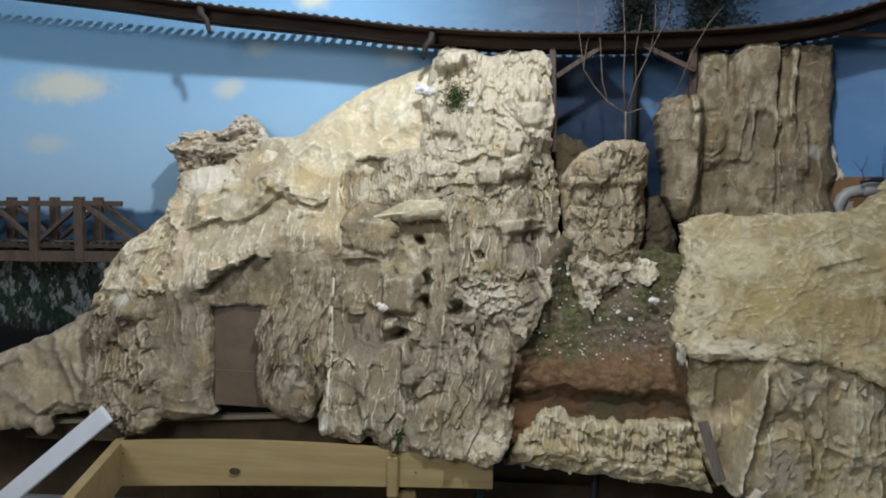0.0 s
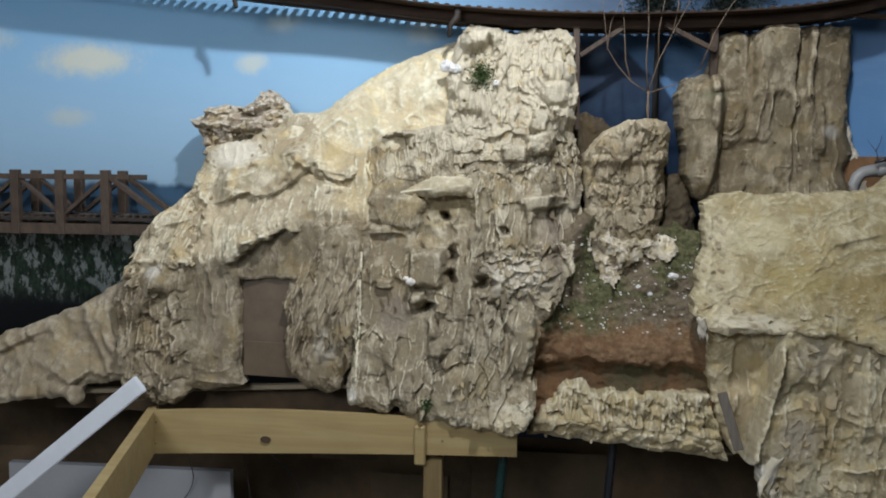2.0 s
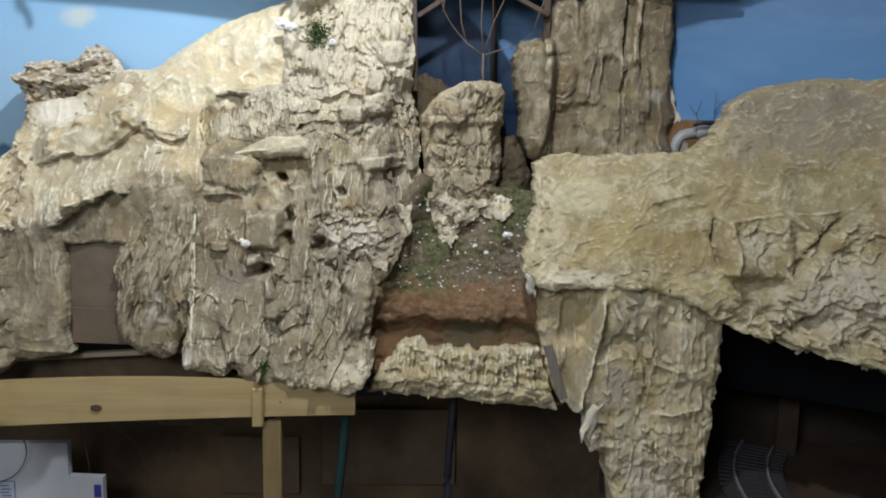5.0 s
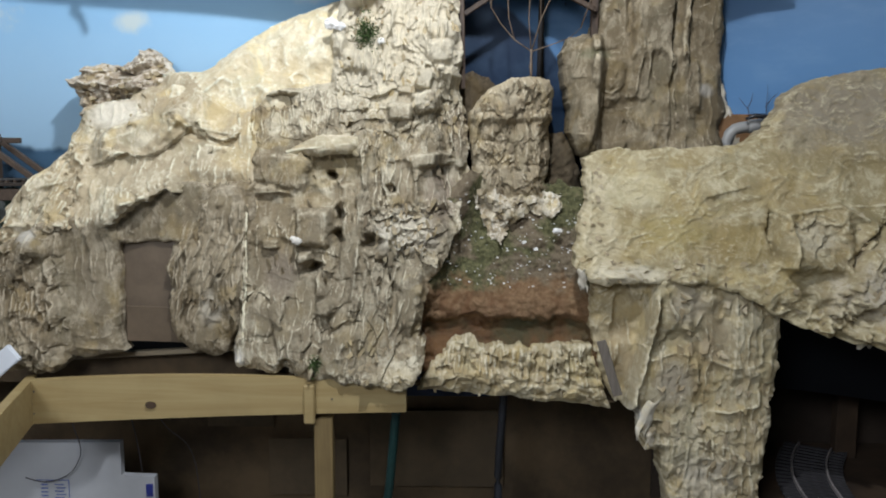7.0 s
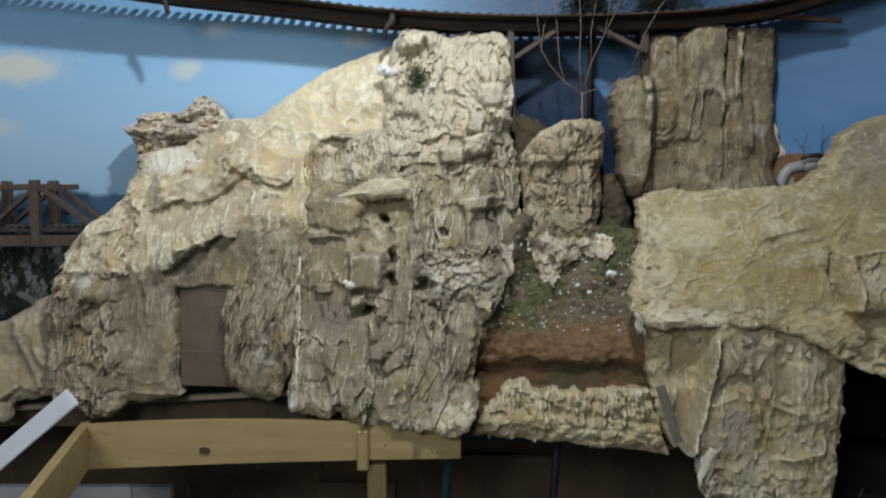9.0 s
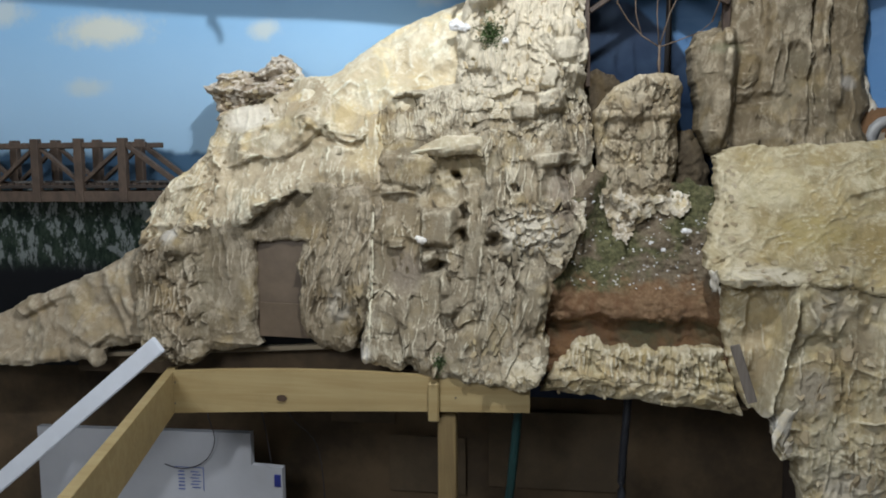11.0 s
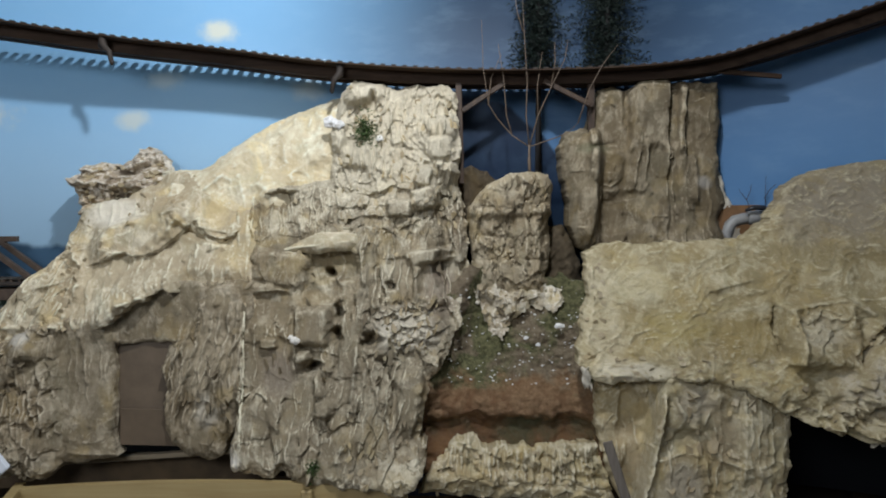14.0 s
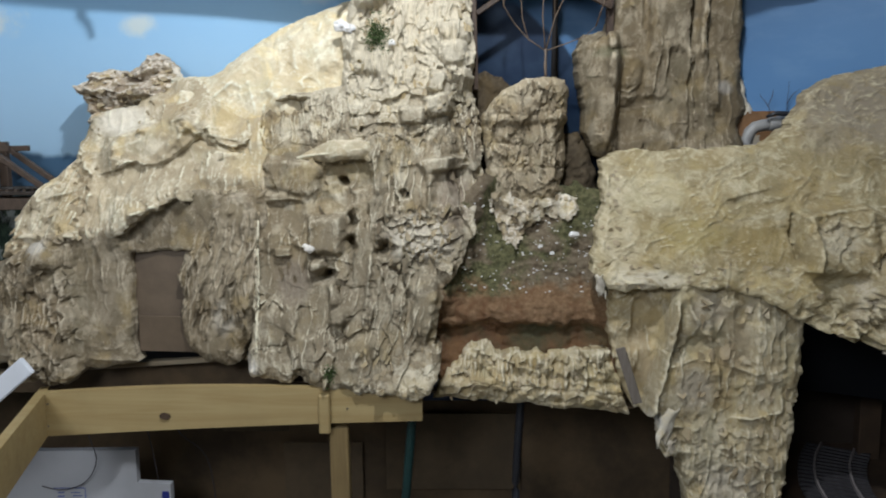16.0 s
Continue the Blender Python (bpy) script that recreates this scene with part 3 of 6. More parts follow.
def chisel(x, z, seed, tall=1.5):
    """Fine broken relief in patches: small dished chips and thin crests."""
    tall = 0.5 + 0.5 * tall
    wx = x + 0.005 * fbm(x / 0.02, z / 0.03, seed, 3)
    wz = z + 0.006 * fbm(x / 0.02, z / 0.03, seed + 3, 3)
    broken = 0.10 + 0.90 * step(-0.05, 0.30, fbm(x / 0.065, z / 0.06, seed + 15, 3))
    return broken * (0.0046 * dishes(wx / 0.015, wz / (0.015 * tall), seed + 6) + 0.0016 * dishes(wx / 0.006, wz / (0.006 * tall), seed + 9)) + 0.0018


def edge_distance(x, z, outline):
    """How far inside the closed outline each place lies (negative outside)."""
    inside, far = np.zeros(x.shape, bool), np.full(x.shape, 9.0)
    for (ax, az), (bx, bz) in zip(outline, outline[1:] + outline[:1]):
        ex, ez = bx - ax, bz - az
        t = np.clip(((x - ax) * ex + (z - az) * ez) / (ex * ex + ez * ez + 1e-12), 0, 1)
        far = np.minimum(far, (x - ax - t * ex) ** 2 + (z - az - t * ez) ** 2)
        if az != bz:
            inside ^= ((az > z) != (bz > z)) & (x < ex * (z - az) / ez + ax)
    return np.where(inside, 1, -1) * np.sqrt(far)


def link(name, verts, faces, material, smooth=True):
    me = bpy.data.meshes.new(name)
    me.from_pydata(verts, [], faces)
    me.materials.append(material)
    if smooth:
        me.polygons.foreach_set("use_smooth", np.ones(len(me.polygons), bool))
    me.update()
    return me


def relief(name, outline, depth, material, res=0.0025, thick=0.05, ragged=0.006, curl=0.02, seed=1):
    """A cast shell: a face of small quads within an outline in x and z, at y = depth(x, z), curling back at its rough rim, with a skirt behind."""
    xs, zs = [p[0] for p in outline], [p[1] for p in outline]
    x, z = np.meshgrid(np.arange(min(xs) - 0.02, max(xs) + 0.02, res), np.arange(min(zs) - 0.02, max(zs) + 0.02, res), indexing="ij")
    rough = ragged * fbm(x / 0.036, z / 0.036, seed + 3, 4, 0.55)
    d = edge_distance(x, z, outline) + rough
    gx, gz = np.gradient(d, res)
    norm = np.maximum(np.hypot(gx, gz), 0.3) ** 2
    y = depth(x, z)
    calm = y
    for _ in range(6):
        p = np.pad(calm, 1, mode="edge")
        calm = (p[:-2, 1:-1] + p[2:, 1:-1] + p[1:-1, :-2] + p[1:-1, 2:] + p[1:-1, 1:-1]) / 5
    near = np.clip(d / 0.012, 0, 1)
    y = y * near + calm * (1 - near) + curl * (1 - np.clip(d / (1.6 * curl + 1e-6), 0, 1)) ** 2
    out = np.clip(d, -2 * res, 0)
    x, z = x - out * gx / norm, z - out * gz / norm
    keep = (d[:-1, :-1] > 0) | (d[1:, :-1] > 0) | (d[:-1, 1:] > 0) | (d[1:, 1:] > 0)
    index = np.arange(x.size).reshape(x.shape)
    quads = np.stack([index[:-1, :-1][keep], index[1:, :-1][keep], index[1:, 1:][keep], index[:-1, 1:][keep]], 1)
    used, quads = np.unique(quads, return_inverse=True)
    quads = quads.reshape(-1, 4)
    verts = np.stack([x.ravel()[used], y.ravel()[used], z.ravel()[used]], 1)
    edges = np.concatenate([quads[:, [k, (k + 1) % 4]] for k in range(4)])
    key = np.sort(edges, 1)
    _, first, count = np.unique(key[:, 0] * len(verts) + key[:, 1], return_index=True, return_counts=True)
    rim = edges[first[count == 1]]
    on, turned = np.unique(rim, return_inverse=True)
    turned = turned.reshape(-1, 2) + len(verts)
    back = verts[on] + (0, thick, 0)
    skirt = np.stack([rim[:, 1], rim[:, 0], turned[:, 0], turned[:, 1]], 1)
    verts, faces = np.concatenate([verts, back]), np.concatenate([quads, skirt])
    return link(name, verts.tolist(), faces.tolist(), material)


def part(name, data, material, parent, label=""):
    """One mesh object, from a bmesh or a mesh, under a thing or a part."""
    if isinstance(data, bmesh.types.BMesh):
        me = bpy.data.meshes.new(name)
        data.to_mesh(me)
        data.free()
        me.materials.append(material)
        data = me
    ob = new(name, data)
    if parent:
        under(ob, parent)
    return tagged(ob, label) if label else ob


def thing(name, at, label, category, group="", kind=""):
    ob = new(name)
    ob.matrix_world = Matrix.Translation(at)
    bpy.context.view_layer.update()
    return tagged(ob, label, category, group, kind)


def under(ob, parent):
    ob.parent = parent
    ob.matrix_parent_inverse = parent.matrix_world.inverted()
    return ob


EYE = Vector((0, -1.6, 1.53))


def drawn_in(ob, k):
    """Draws a thing in towards the aisle by the factor k, smaller in the same measure."""
    ob.matrix_basis = Matrix.Translation(EYE) @ Matrix.Scale(k, 4) @ Matrix.Translation(-EYE) @ ob.matrix_basis


def box(size, m=None, bevel=0.0015):
    bm = bmesh.new()
    bmesh.ops.create_cube(bm, size=1)
    bmesh.ops.scale(bm, vec=size, verts=bm.verts)
    if bevel:
        bmesh.ops.bevel(bm, geom=bm.edges[:], offset=bevel, segments=1, affect="EDGES")
    if m is not None:
        bmesh.ops.transform(bm, matrix=m, verts=bm.verts)
    return bm


def bar(a, b, wide, deep, bevel=0.001, twist=0.0):
    """A squared stick from a to b."""
    a, b = Vector(a), Vector(b)
    turn = (b - a).to_track_quat("Z", "Y").to_matrix().to_4x4()
    return box((wide, deep, (b - a).length), Matrix.Translation((a + b) / 2) @ turn @ Matrix.Rotation(twist, 4, "Z"), bevel)


def rod(points, radii, sides=8):
    """A round tapering rod through points."""
    bm = bmesh.new()
    points = [Vector(p) for p in points]
    rings = []
    for k, p in enumerate(points):
        way = (points[min(k + 1, len(points) - 1)] - points[max(k - 1, 0)]).normalized()
        turn = way.to_track_quat("Z", "Y").to_matrix()
        rings.append([bm.verts.new(p + turn @ Vector((radii[k] * math.cos(2 * math.pi * s / sides), radii[k] * math.sin(2 * math.pi * s / sides), 0))) for s in range(sides)])
    for lo, hi in zip(rings, rings[1:]):
        for s in range(sides):
            bm.faces.new((lo[s], lo[(s + 1) % sides], hi[(s + 1) % sides], hi[s])).smooth = True
    bm.faces.new(rings[0][::-1])
    bm.faces.new(rings[-1])
    return bm


def solo(name, data, material, label, category, group="", kind=""):
    """A top-level thing of one mesh."""
    return tagged(part(name, data, material, None), label, category, group, kind)


# ---- the room and its backdrop ----
# unseen shell, added so that its pale faces bounce light onto the layout
def room():
    w = 0.1
    for name, size, at, mat, label in (
            ("floor", (6.4, 5.6, w), (0, -1.9, -w / 2), M_FLOOR, "unseen grey floor, added to close the room"),
            ("ceiling", (6.4, 5.6, w), (0, -1.9, 2.75), M_ROOM, "unseen pale ceiling, added to bounce light"),
            ("wall_south", (6.4, w, 2.7), (0, -4.65, 1.35), M_ROOM, "unseen pale wall behind the aisle, added to bounce light"),
            ("wall_north", (6.4, w, 2.7), (0, 0.85, 1.35), M_ROOM, "unseen wall behind the backdrop, added to close the room"),
            ("wall_west", (w, 5.4, 2.7), (-3.15, -1.9, 1.35), M_ROOM, "unseen pale side wall, added to bounce light"),
            ("wall_east", (w, 5.4, 2.7), (3.15, -1.9, 1.35), M_ROOM, "unseen pale side wall, added to bounce light")):
        ob = solo(name, box(size, Matrix.Translation(at), 0), mat, label, name.split("_")[0], kind="structure")


def wall_y(x):
    bend = max(0.0, min(x, 1.15) - 0.42)
    return 0.245 - 0.65 * bend ** 2 - 0.95 * max(0.0, x - 1.15) - 0.05 * max(0.0, -0.9 - x) ** 2


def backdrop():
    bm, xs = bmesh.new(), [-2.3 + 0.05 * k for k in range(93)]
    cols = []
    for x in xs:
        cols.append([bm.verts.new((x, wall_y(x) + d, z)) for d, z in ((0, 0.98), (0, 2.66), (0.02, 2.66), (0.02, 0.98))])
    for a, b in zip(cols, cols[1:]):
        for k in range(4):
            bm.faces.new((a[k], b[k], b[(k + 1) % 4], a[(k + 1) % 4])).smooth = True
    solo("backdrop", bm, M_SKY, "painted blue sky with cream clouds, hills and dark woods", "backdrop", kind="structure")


room()
backdrop()


# ---- the plaster mountain ----
# slabs and hollows of the cliff: centre x, z, half width, half height, rise, lean, turn, squareness
CROWN_BLOCKS = (
    (-0.068, 1.668, 0.017, 0.021, 0.028, 0.5, -12, 6), (-0.064, 1.622, 0.027, 0.022, 0.032, 0.8, 14, 6), (-0.118, 1.602, 0.024, 0.018, 0.024, 0.3, 0, 7),
    (-0.376, 1.645, 0.040, 0.010, 0.022, 0.4, 5, 4), (-0.366, 1.624, 0.014, 0.016, -0.024, 0.0, 10, 3), (-0.196, 1.850, 0.040, 0.020, 0.030, -0.4, 6, 3),
    (-0.178, 1.822, 0.007, 0.030, -0.014, 0.0, -8, 3), (-0.030, 1.772, 0.028, 0.020, 0.022, 0.6, 8, 4), (-0.034, 1.728, 0.026, 0.022, 0.024, 0.8, -6, 4),
    (-0.200, 1.712, 0.040, 0.022, 0.006, 0.3, 0, 4), (-0.255, 1.760, 0.020, 0.030, 0.014, 0.3, 0, 4))
MIDDLE_BLOCKS = (
    (-0.250, 1.480, 0.050, 0.030, -0.016, 0.0, 8, 6), (-0.365, 1.482, 0.058, 0.034, 0.022, 0.9, -10, 5), (-0.268, 1.434, 0.028, 0.026, -0.016, 0.0, 30, 5),
    (-0.385, 1.435, 0.040, 0.014, 0.014, 0.4, -12, 3), (-0.055, 1.502, 0.046, 0.014, 0.020, 0.9, 6, 5), (-0.035, 1.455, 0.040, 0.034, -0.010, 0.0, 0, 5),
    (-0.112, 1.460, 0.022, 0.040, -0.005, 0.0, 3, 6), (-0.292, 1.364, 0.034, 0.038, 0.026, 0.7, -3, 8), (-0.215, 1.325, 0.018, 0.056, 0.004, 0.0, -8, 6),
    (-0.380, 1.402, 0.042, 0.030, -0.002, 0.0, 0, 7), (-0.150, 1.330, 0.016, 0.030, 0.016, 0.4, -10, 4))
FOOT_BLOCKS = (
    (-0.278, 1.246, 0.012, 0.024, 0.024, 0.0, 20, 3), (-0.262, 1.206, 0.017, 0.015, 0.030, 0.0, 0, 2.5), (-0.310, 1.304, 0.014, 0.012, 0.024, 0.0, 0, 2.5),
    (-0.378, 1.285, 0.048, 0.052, -0.008, 0.0, 3, 8), (-0.312, 1.225, 0.028, 0.042, -0.006, 0.0, -6, 7), (-0.402, 1.182, 0.033, 0.032, 0.008, 0.3, 3, 9),
    (-0.404, 1.118, 0.040, 0.020, 0.004, -0.4, -4, 9), (-0.335, 1.135, 0.025, 0.033, 0.012, 0.2, 4, 9), (-0.235, 1.115, 0.034, 0.040, 0.006, 0.2, 0, 6),
    (-0.095, 1.220, 0.022, 0.060, 0.018, 0.2, -12, 4), (-0.380, 1.330, 0.016, 0.010, 0.012, 0.2, 0, 4))
# bold ribs: x and z of the top, height, drift of the foot, width in millimetres
CLIFF_RIBS = (
    (-0.182, 1.56, 0.13, -0.012, 6), (-0.160, 1.56, 0.16, -0.010, 7), (-0.138, 1.555, 0.13, -0.002, 5), (-0.320, 1.64, 0.085, 0.006, 6), (-0.432, 1.42, 0.32, -0.006, 6),
    (-0.196, 1.36, 0.17, -0.020, 6), (-0.176, 1.30, 0.19, -0.060, 7), (-0.120, 1.285, 0.17, -0.057, 7), (-0.066, 1.26, 0.10, -0.026, 6), (-0.030, 1.70, 0.16, 0.016, 5))
CLIFF_PLEATS = (
    (-0.190, -0.065, 1.300, 1.110, -0.050, 8, 0.010), (-0.205, -0.010, 1.860, 1.720, -0.004, 16, 0.013), (-0.250, -0.110, 1.755, 1.660, 0.000, 13, 0.012),
    (-0.420, -0.240, 1.660, 1.545, 0.004, 15, 0.011), (-0.200, -0.090, 1.565, 1.400, -0.006, 8, 0.011), (-0.440, -0.330, 1.420, 1.200, -0.006, 4, 0.005),
    (-0.340, -0.200, 1.260, 1.080, -0.012, 5, 0.006), (-0.450, -0.330, 1.180, 1.075, 0.000, 4, 0.005), (-0.110, 0.015, 1.480, 1.400, 0.000, 7, 0.009), (-0.020, 0.015, 1.700, 1.500, 0.004, 4, 0.012))


def cliff_depth(x, z):
    y = -0.052 + 0.25 * (z - 1.18)
    crown, feet = step(1.50, 1.60, z), step(1.135, 1.09, z) * step(-0.27, -0.20, x)
    frill = bump(x, z, -0.105, 1.358, 0.078, 0.058, 4)
    lively = 0.20 + 0.32 * crown + 0.55 * feet + 0.35 * frill
    out = crumple(x, z, 3, 0.9, 2.0) * lively + 0.008 * fbm(x / 0.11, z / 0.2, 77, 2)
    wx, wz = x + 0.006 * fbm(x / 0.04, z / 0.05, 78, 3), z + 0.007 * fbm(x / 0.04, z / 0.05, 79, 3)
    right = crown * step(-0.34, -0.24, x)
    out += right * (0.0050 * facets(wx / 0.028, wz / 0.046, 881, 0.8, 0.4) + 0.0060 * dishes(wx / 0.030, wz / 0.055, 883, 1.0, 1.1) + 0.0028 * facets(wx / 0.012, wz / 0.020, 884, 0.7, 0.4))
    brick = bump(x, z, -0.165, 1.604, 0.080, 0.052, 8)
    out = out * (1 - 0.6 * brick) + 0.011 * brick * courses(x, z, 901, 0.034, 0.026)
    wall = bump(x, z, -0.33, 1.20, 0.14, 0.13, 6)
    out += 0.0075 * wall * courses(x, z, 905, 0.046, 0.042)
    out -= 0.012 * step(-0.24, -0.30, x) * step(1.54, 1.62, z)
    planks = step(1.60, 1.46, z) * (1 - 0.8 * frill)
    out += planks * (0.010 * dishes((wx + 0.12 * z) / 0.038, wz / 0.15, 885, 1.1, 1.1) + 0.005 + 0.0095 * facets((wx + 0.12 * z) / 0.028, wz / 0.105, 886, 0.5, 0.4))
    out += frill * (0.012 + 0.011 * dishes(wx / 0.026, wz / 0.018, 887, 1.0, 1.5) + 0.0075 * facets(wx / 0.016, wz / 0.012, 889, 0.8, 0.7))
    out = slabs(out, x, z, CROWN_BLOCKS + MIDDLE_BLOCKS + FOOT_BLOCKS, 1.1, 0.85)
    out = pleats(out, x, z, CLIFF_PLEATS, 77)
    out = creases(out, x, z, [(0.001 * w, 0.015, ((a, b), (a + 0.4 * d, b - h / 2), (a + d, b - h))) for a, b, h, d, w in CLIFF_RIBS])
    out += (0.40 + 0.60 * crown + 0.6 * feet + 0.5 * frill) * chisel(x, z, 301, 1.8)
    out -= 0.042 * step(-0.050, -0.018, x + 0.01 * fbm(x / 0.05, z / 0.05, 80, 2)) * step(1.685, 1.640, z) * step(1.30, 1.44, z)
    for cx, cz, r, t in ((-0.136, 1.443, 0.006, 1), (-0.240, 1.392, 0.007, 1.9), (-0.243, 1.345, 0.008, 1.5), (-0.172, 1.335, 0.014, 0.8), (-0.292, 1.282, 0.013, 0.8), (-0.26, 1.47, 0.007, 1)):
        out -= 0.055 * bump(x, z, cx + 0.3 * r * np.sin(z / 0.004), cz, 1.15 * r, 1.15 * r * t, 2.4)
    out += 0.022 * step(1.125, 1.06, z) * step(-0.33, -0.22, x)
    return y - out


CLIFF = [(-0.250, 1.858), (-0.221, 1.882), (-0.175, 1.876), (-0.126, 1.867), (-0.077, 1.874), (-0.015, 1.870), (0.004, 1.854), (0.003, 1.803),
         (0.013, 1.759), (0.009, 1.704), (0.004, 1.660), (0.010, 1.625), (0.022, 1.589), (0.025, 1.472), (0.007, 1.426), (0.008, 1.374),
         (-0.009, 1.323), (-0.031, 1.278), (-0.060, 1.255), (-0.065, 1.210), (-0.078, 1.155), (-0.063, 1.133), (-0.063, 1.100), (-0.084, 1.056),
         (-0.112, 1.045), (-0.203, 1.061), (-0.271, 1.060), (-0.328, 1.067), (-0.340, 1.081), (-0.373, 1.076), (-0.402, 1.086), (-0.447, 1.086),
         (-0.456, 1.108), (-0.445, 1.151), (-0.440, 1.207), (-0.439, 1.364), (-0.449, 1.478), (-0.455, 1.571), (-0.450, 1.620), (-0.391, 1.640), (-0.270, 1.668), (-0.262, 1.764)]


def folds(x, z, seed, size):
    wx = x + 0.03 * fbm(x / 0.2, z / 0.2, seed, 2)
    return 1 - np.abs(fbm(wx / size, z / (4 * size), seed + 2, 3))


def upper_depth(x, z):
    out = 0.010 * folds(x + 0.35 * z, z, 8, 0.09) + 0.006 * fbm(x / 0.06, z / 0.06, 9, 4, 0.5) + 0.018 * dishes((x + 0.5 * z) / 0.10, (z - 0.5 * x) / 0.055, 4)
    out = creases(out, x, z, ((0.005, 0.012, ((-0.30, 1.84), (-0.325, 1.78), (-0.315, 1.72))), (0.005, 0.008, ((-0.60, 1.66), (-0.54, 1.645), (-0.47, 1.70))), (0.003, -0.008, ((-0.42, 1.76), (-0.415, 1.70), (-0.425, 1.62)))))
    return -0.03 + 0.4 * (z - 1.36) - 0.85 * out - 0.8 * chisel(x, z, 371, 1.0)


HILL_SLABS = (
    (-0.710, 1.605, 0.085, 0.034, -0.002, 0.15, 5, 4), (-0.510, 1.548, 0.045, 0.012, -0.010, 0, -10, 3), (-0.800, 1.470, 0.050, 0.012, -0.006, 0, 35, 3),
    (-0.860, 1.430, 0.050, 0.022, 0.010, 0.4, 35, 3), (-0.810, 1.400, 0.030, 0.030, 0.012, 0.4, 20, 4), (-0.875, 1.385, 0.035, 0.025, 0.010, 0.4, 0, 4))
HILL_FOLDS = (
    (0.010, 0.012, ((-0.745, 1.545), (-0.726, 1.526), (-0.690, 1.512), (-0.660, 1.510), (-0.617, 1.529), (-0.575, 1.576), (-0.560, 1.600))),
    (0.006, 0.012, ((-0.740, 1.560), (-0.690, 1.570), (-0.620, 1.592), (-0.575, 1.602))), (0.006, 0.013, ((-0.570, 1.585), (-0.545, 1.555), (-0.500, 1.535), (-0.450, 1.540))),
    (0.004, 0.010, ((-0.665, 1.412), (-0.595, 1.436), (-0.555, 1.438))), (0.005, -0.010, ((-0.560, 1.560), (-0.525, 1.540), (-0.470, 1.530))),
    (0.006, 0.012, ((-0.520, 1.440), (-0.470, 1.425), (-0.430, 1.430))), (0.006, 0.012, ((-0.800, 1.530), (-0.760, 1.480))), (0.005, 0.010, ((-0.860, 1.440), (-0.760, 1.470))),
    (0.005, 0.012, ((-0.790, 1.380), (-0.760, 1.450))), (0.005, 0.010, ((-0.900, 1.370), (-0.790, 1.370))))
# hanging folds of the cloth: x, z from, z to
HILL_DRIPS = ((-0.735, 1.520, 1.405), (-0.700, 1.505, 1.385), (-0.665, 1.500, 1.410), (-0.640, 1.505, 1.425), (-0.612, 1.520, 1.430), (-0.580, 1.560, 1.440), (-0.530, 1.540, 1.430), (-0.490, 1.530, 1.420))


def hillside_depth(x, z):
    left = step(-0.74, -0.82, x)
    out = crumple(x, z, 41, 1.1, 1.3) * (0.12 + 0.75 * left) + 0.008 * fbm(x / 0.10, z / 0.08, 33, 2)
    out = slabs(out, x, z, HILL_SLABS) + (0.30 + 0.5 * left) * chisel(x, z, 311, 1.6) + 0.005 * folds(x, z, 35, 0.022) * (1 - left) * step(1.53, 1.45, z)
    out = creases(out, x, z, [(1.5 * w, 1.5 * h, p) for w, h, p in HILL_FOLDS])
    out = creases(out, x, z, [(0.0075, 0.009, ((a, b), (a - 0.004, (b + c) / 2), (a - 0.002, c))) for a, b, c in HILL_DRIPS])
    out = pleats(out, x, z, ((-0.75, -0.56, 1.480, 1.405, -0.012, 5, 0.004), (-0.56, -0.43, 1.510, 1.420, -0.010, 4, 0.004), (-0.93, -0.76, 1.500, 1.350, -0.040, 12, 0.010), (-0.80, -0.60, 1.640, 1.560, 0.010, 7, 0.005)), 51)
    # a rolled fold: proud along its upper line, turned under down to a sharp lower line
    crest, foot = np.interp(x, (-0.74, -0.702, -0.633, -0.565, -0.53), (1.530, 1.546, 1.574, 1.592, 1.600)), np.interp(x, (-0.75, -0.704, -0.686, -0.647, -0.619, -0.590, -0.549, -0.53), (1.490, 1.504, 1.516, 1.510, 1.513, 1.533, 1.572, 1.590))
    foot = foot + 0.004 * fbm(x / 0.02, z / 0.02, 36, 2)
    within = step(-0.765, -0.72, x) * step(-0.53, -0.555, x)
    roll = np.clip((z - foot) / np.maximum(crest - foot, 0.006), 0, 1)
    out += within * (np.where(z > foot, 0.014 + 0.016 * roll, 0.0) * step(0.065, 0.0, z - crest) + 0.006 * np.exp(-np.abs(z - foot) / 0.004) * (z > foot))
    foot = np.interp(x, (-0.545, -0.532, -0.516, -0.488, -0.465, -0.44), (1.580, 1.570, 1.551, 1.540, 1.546, 1.560)) + 0.004 * fbm(x / 0.015, z / 0.015, 37, 2)
    out += step(-0.548, -0.53, x) * step(-0.44, -0.46, x) * np.where(z > foot, 0.020 * step(0.040, 0.0, z - foot), 0.0)
    out += 0.010 * step(1.55, 1.44, z) + 0.026 * step(1.51, 1.43, z) * step(-0.76, -0.68, x) * step(-0.545, -0.575, x) - 0.030 * step(1.485, 1.435, z) * step(-0.575, -0.545, x)
    return -0.036 + 0.4 * (z - 1.36) - out


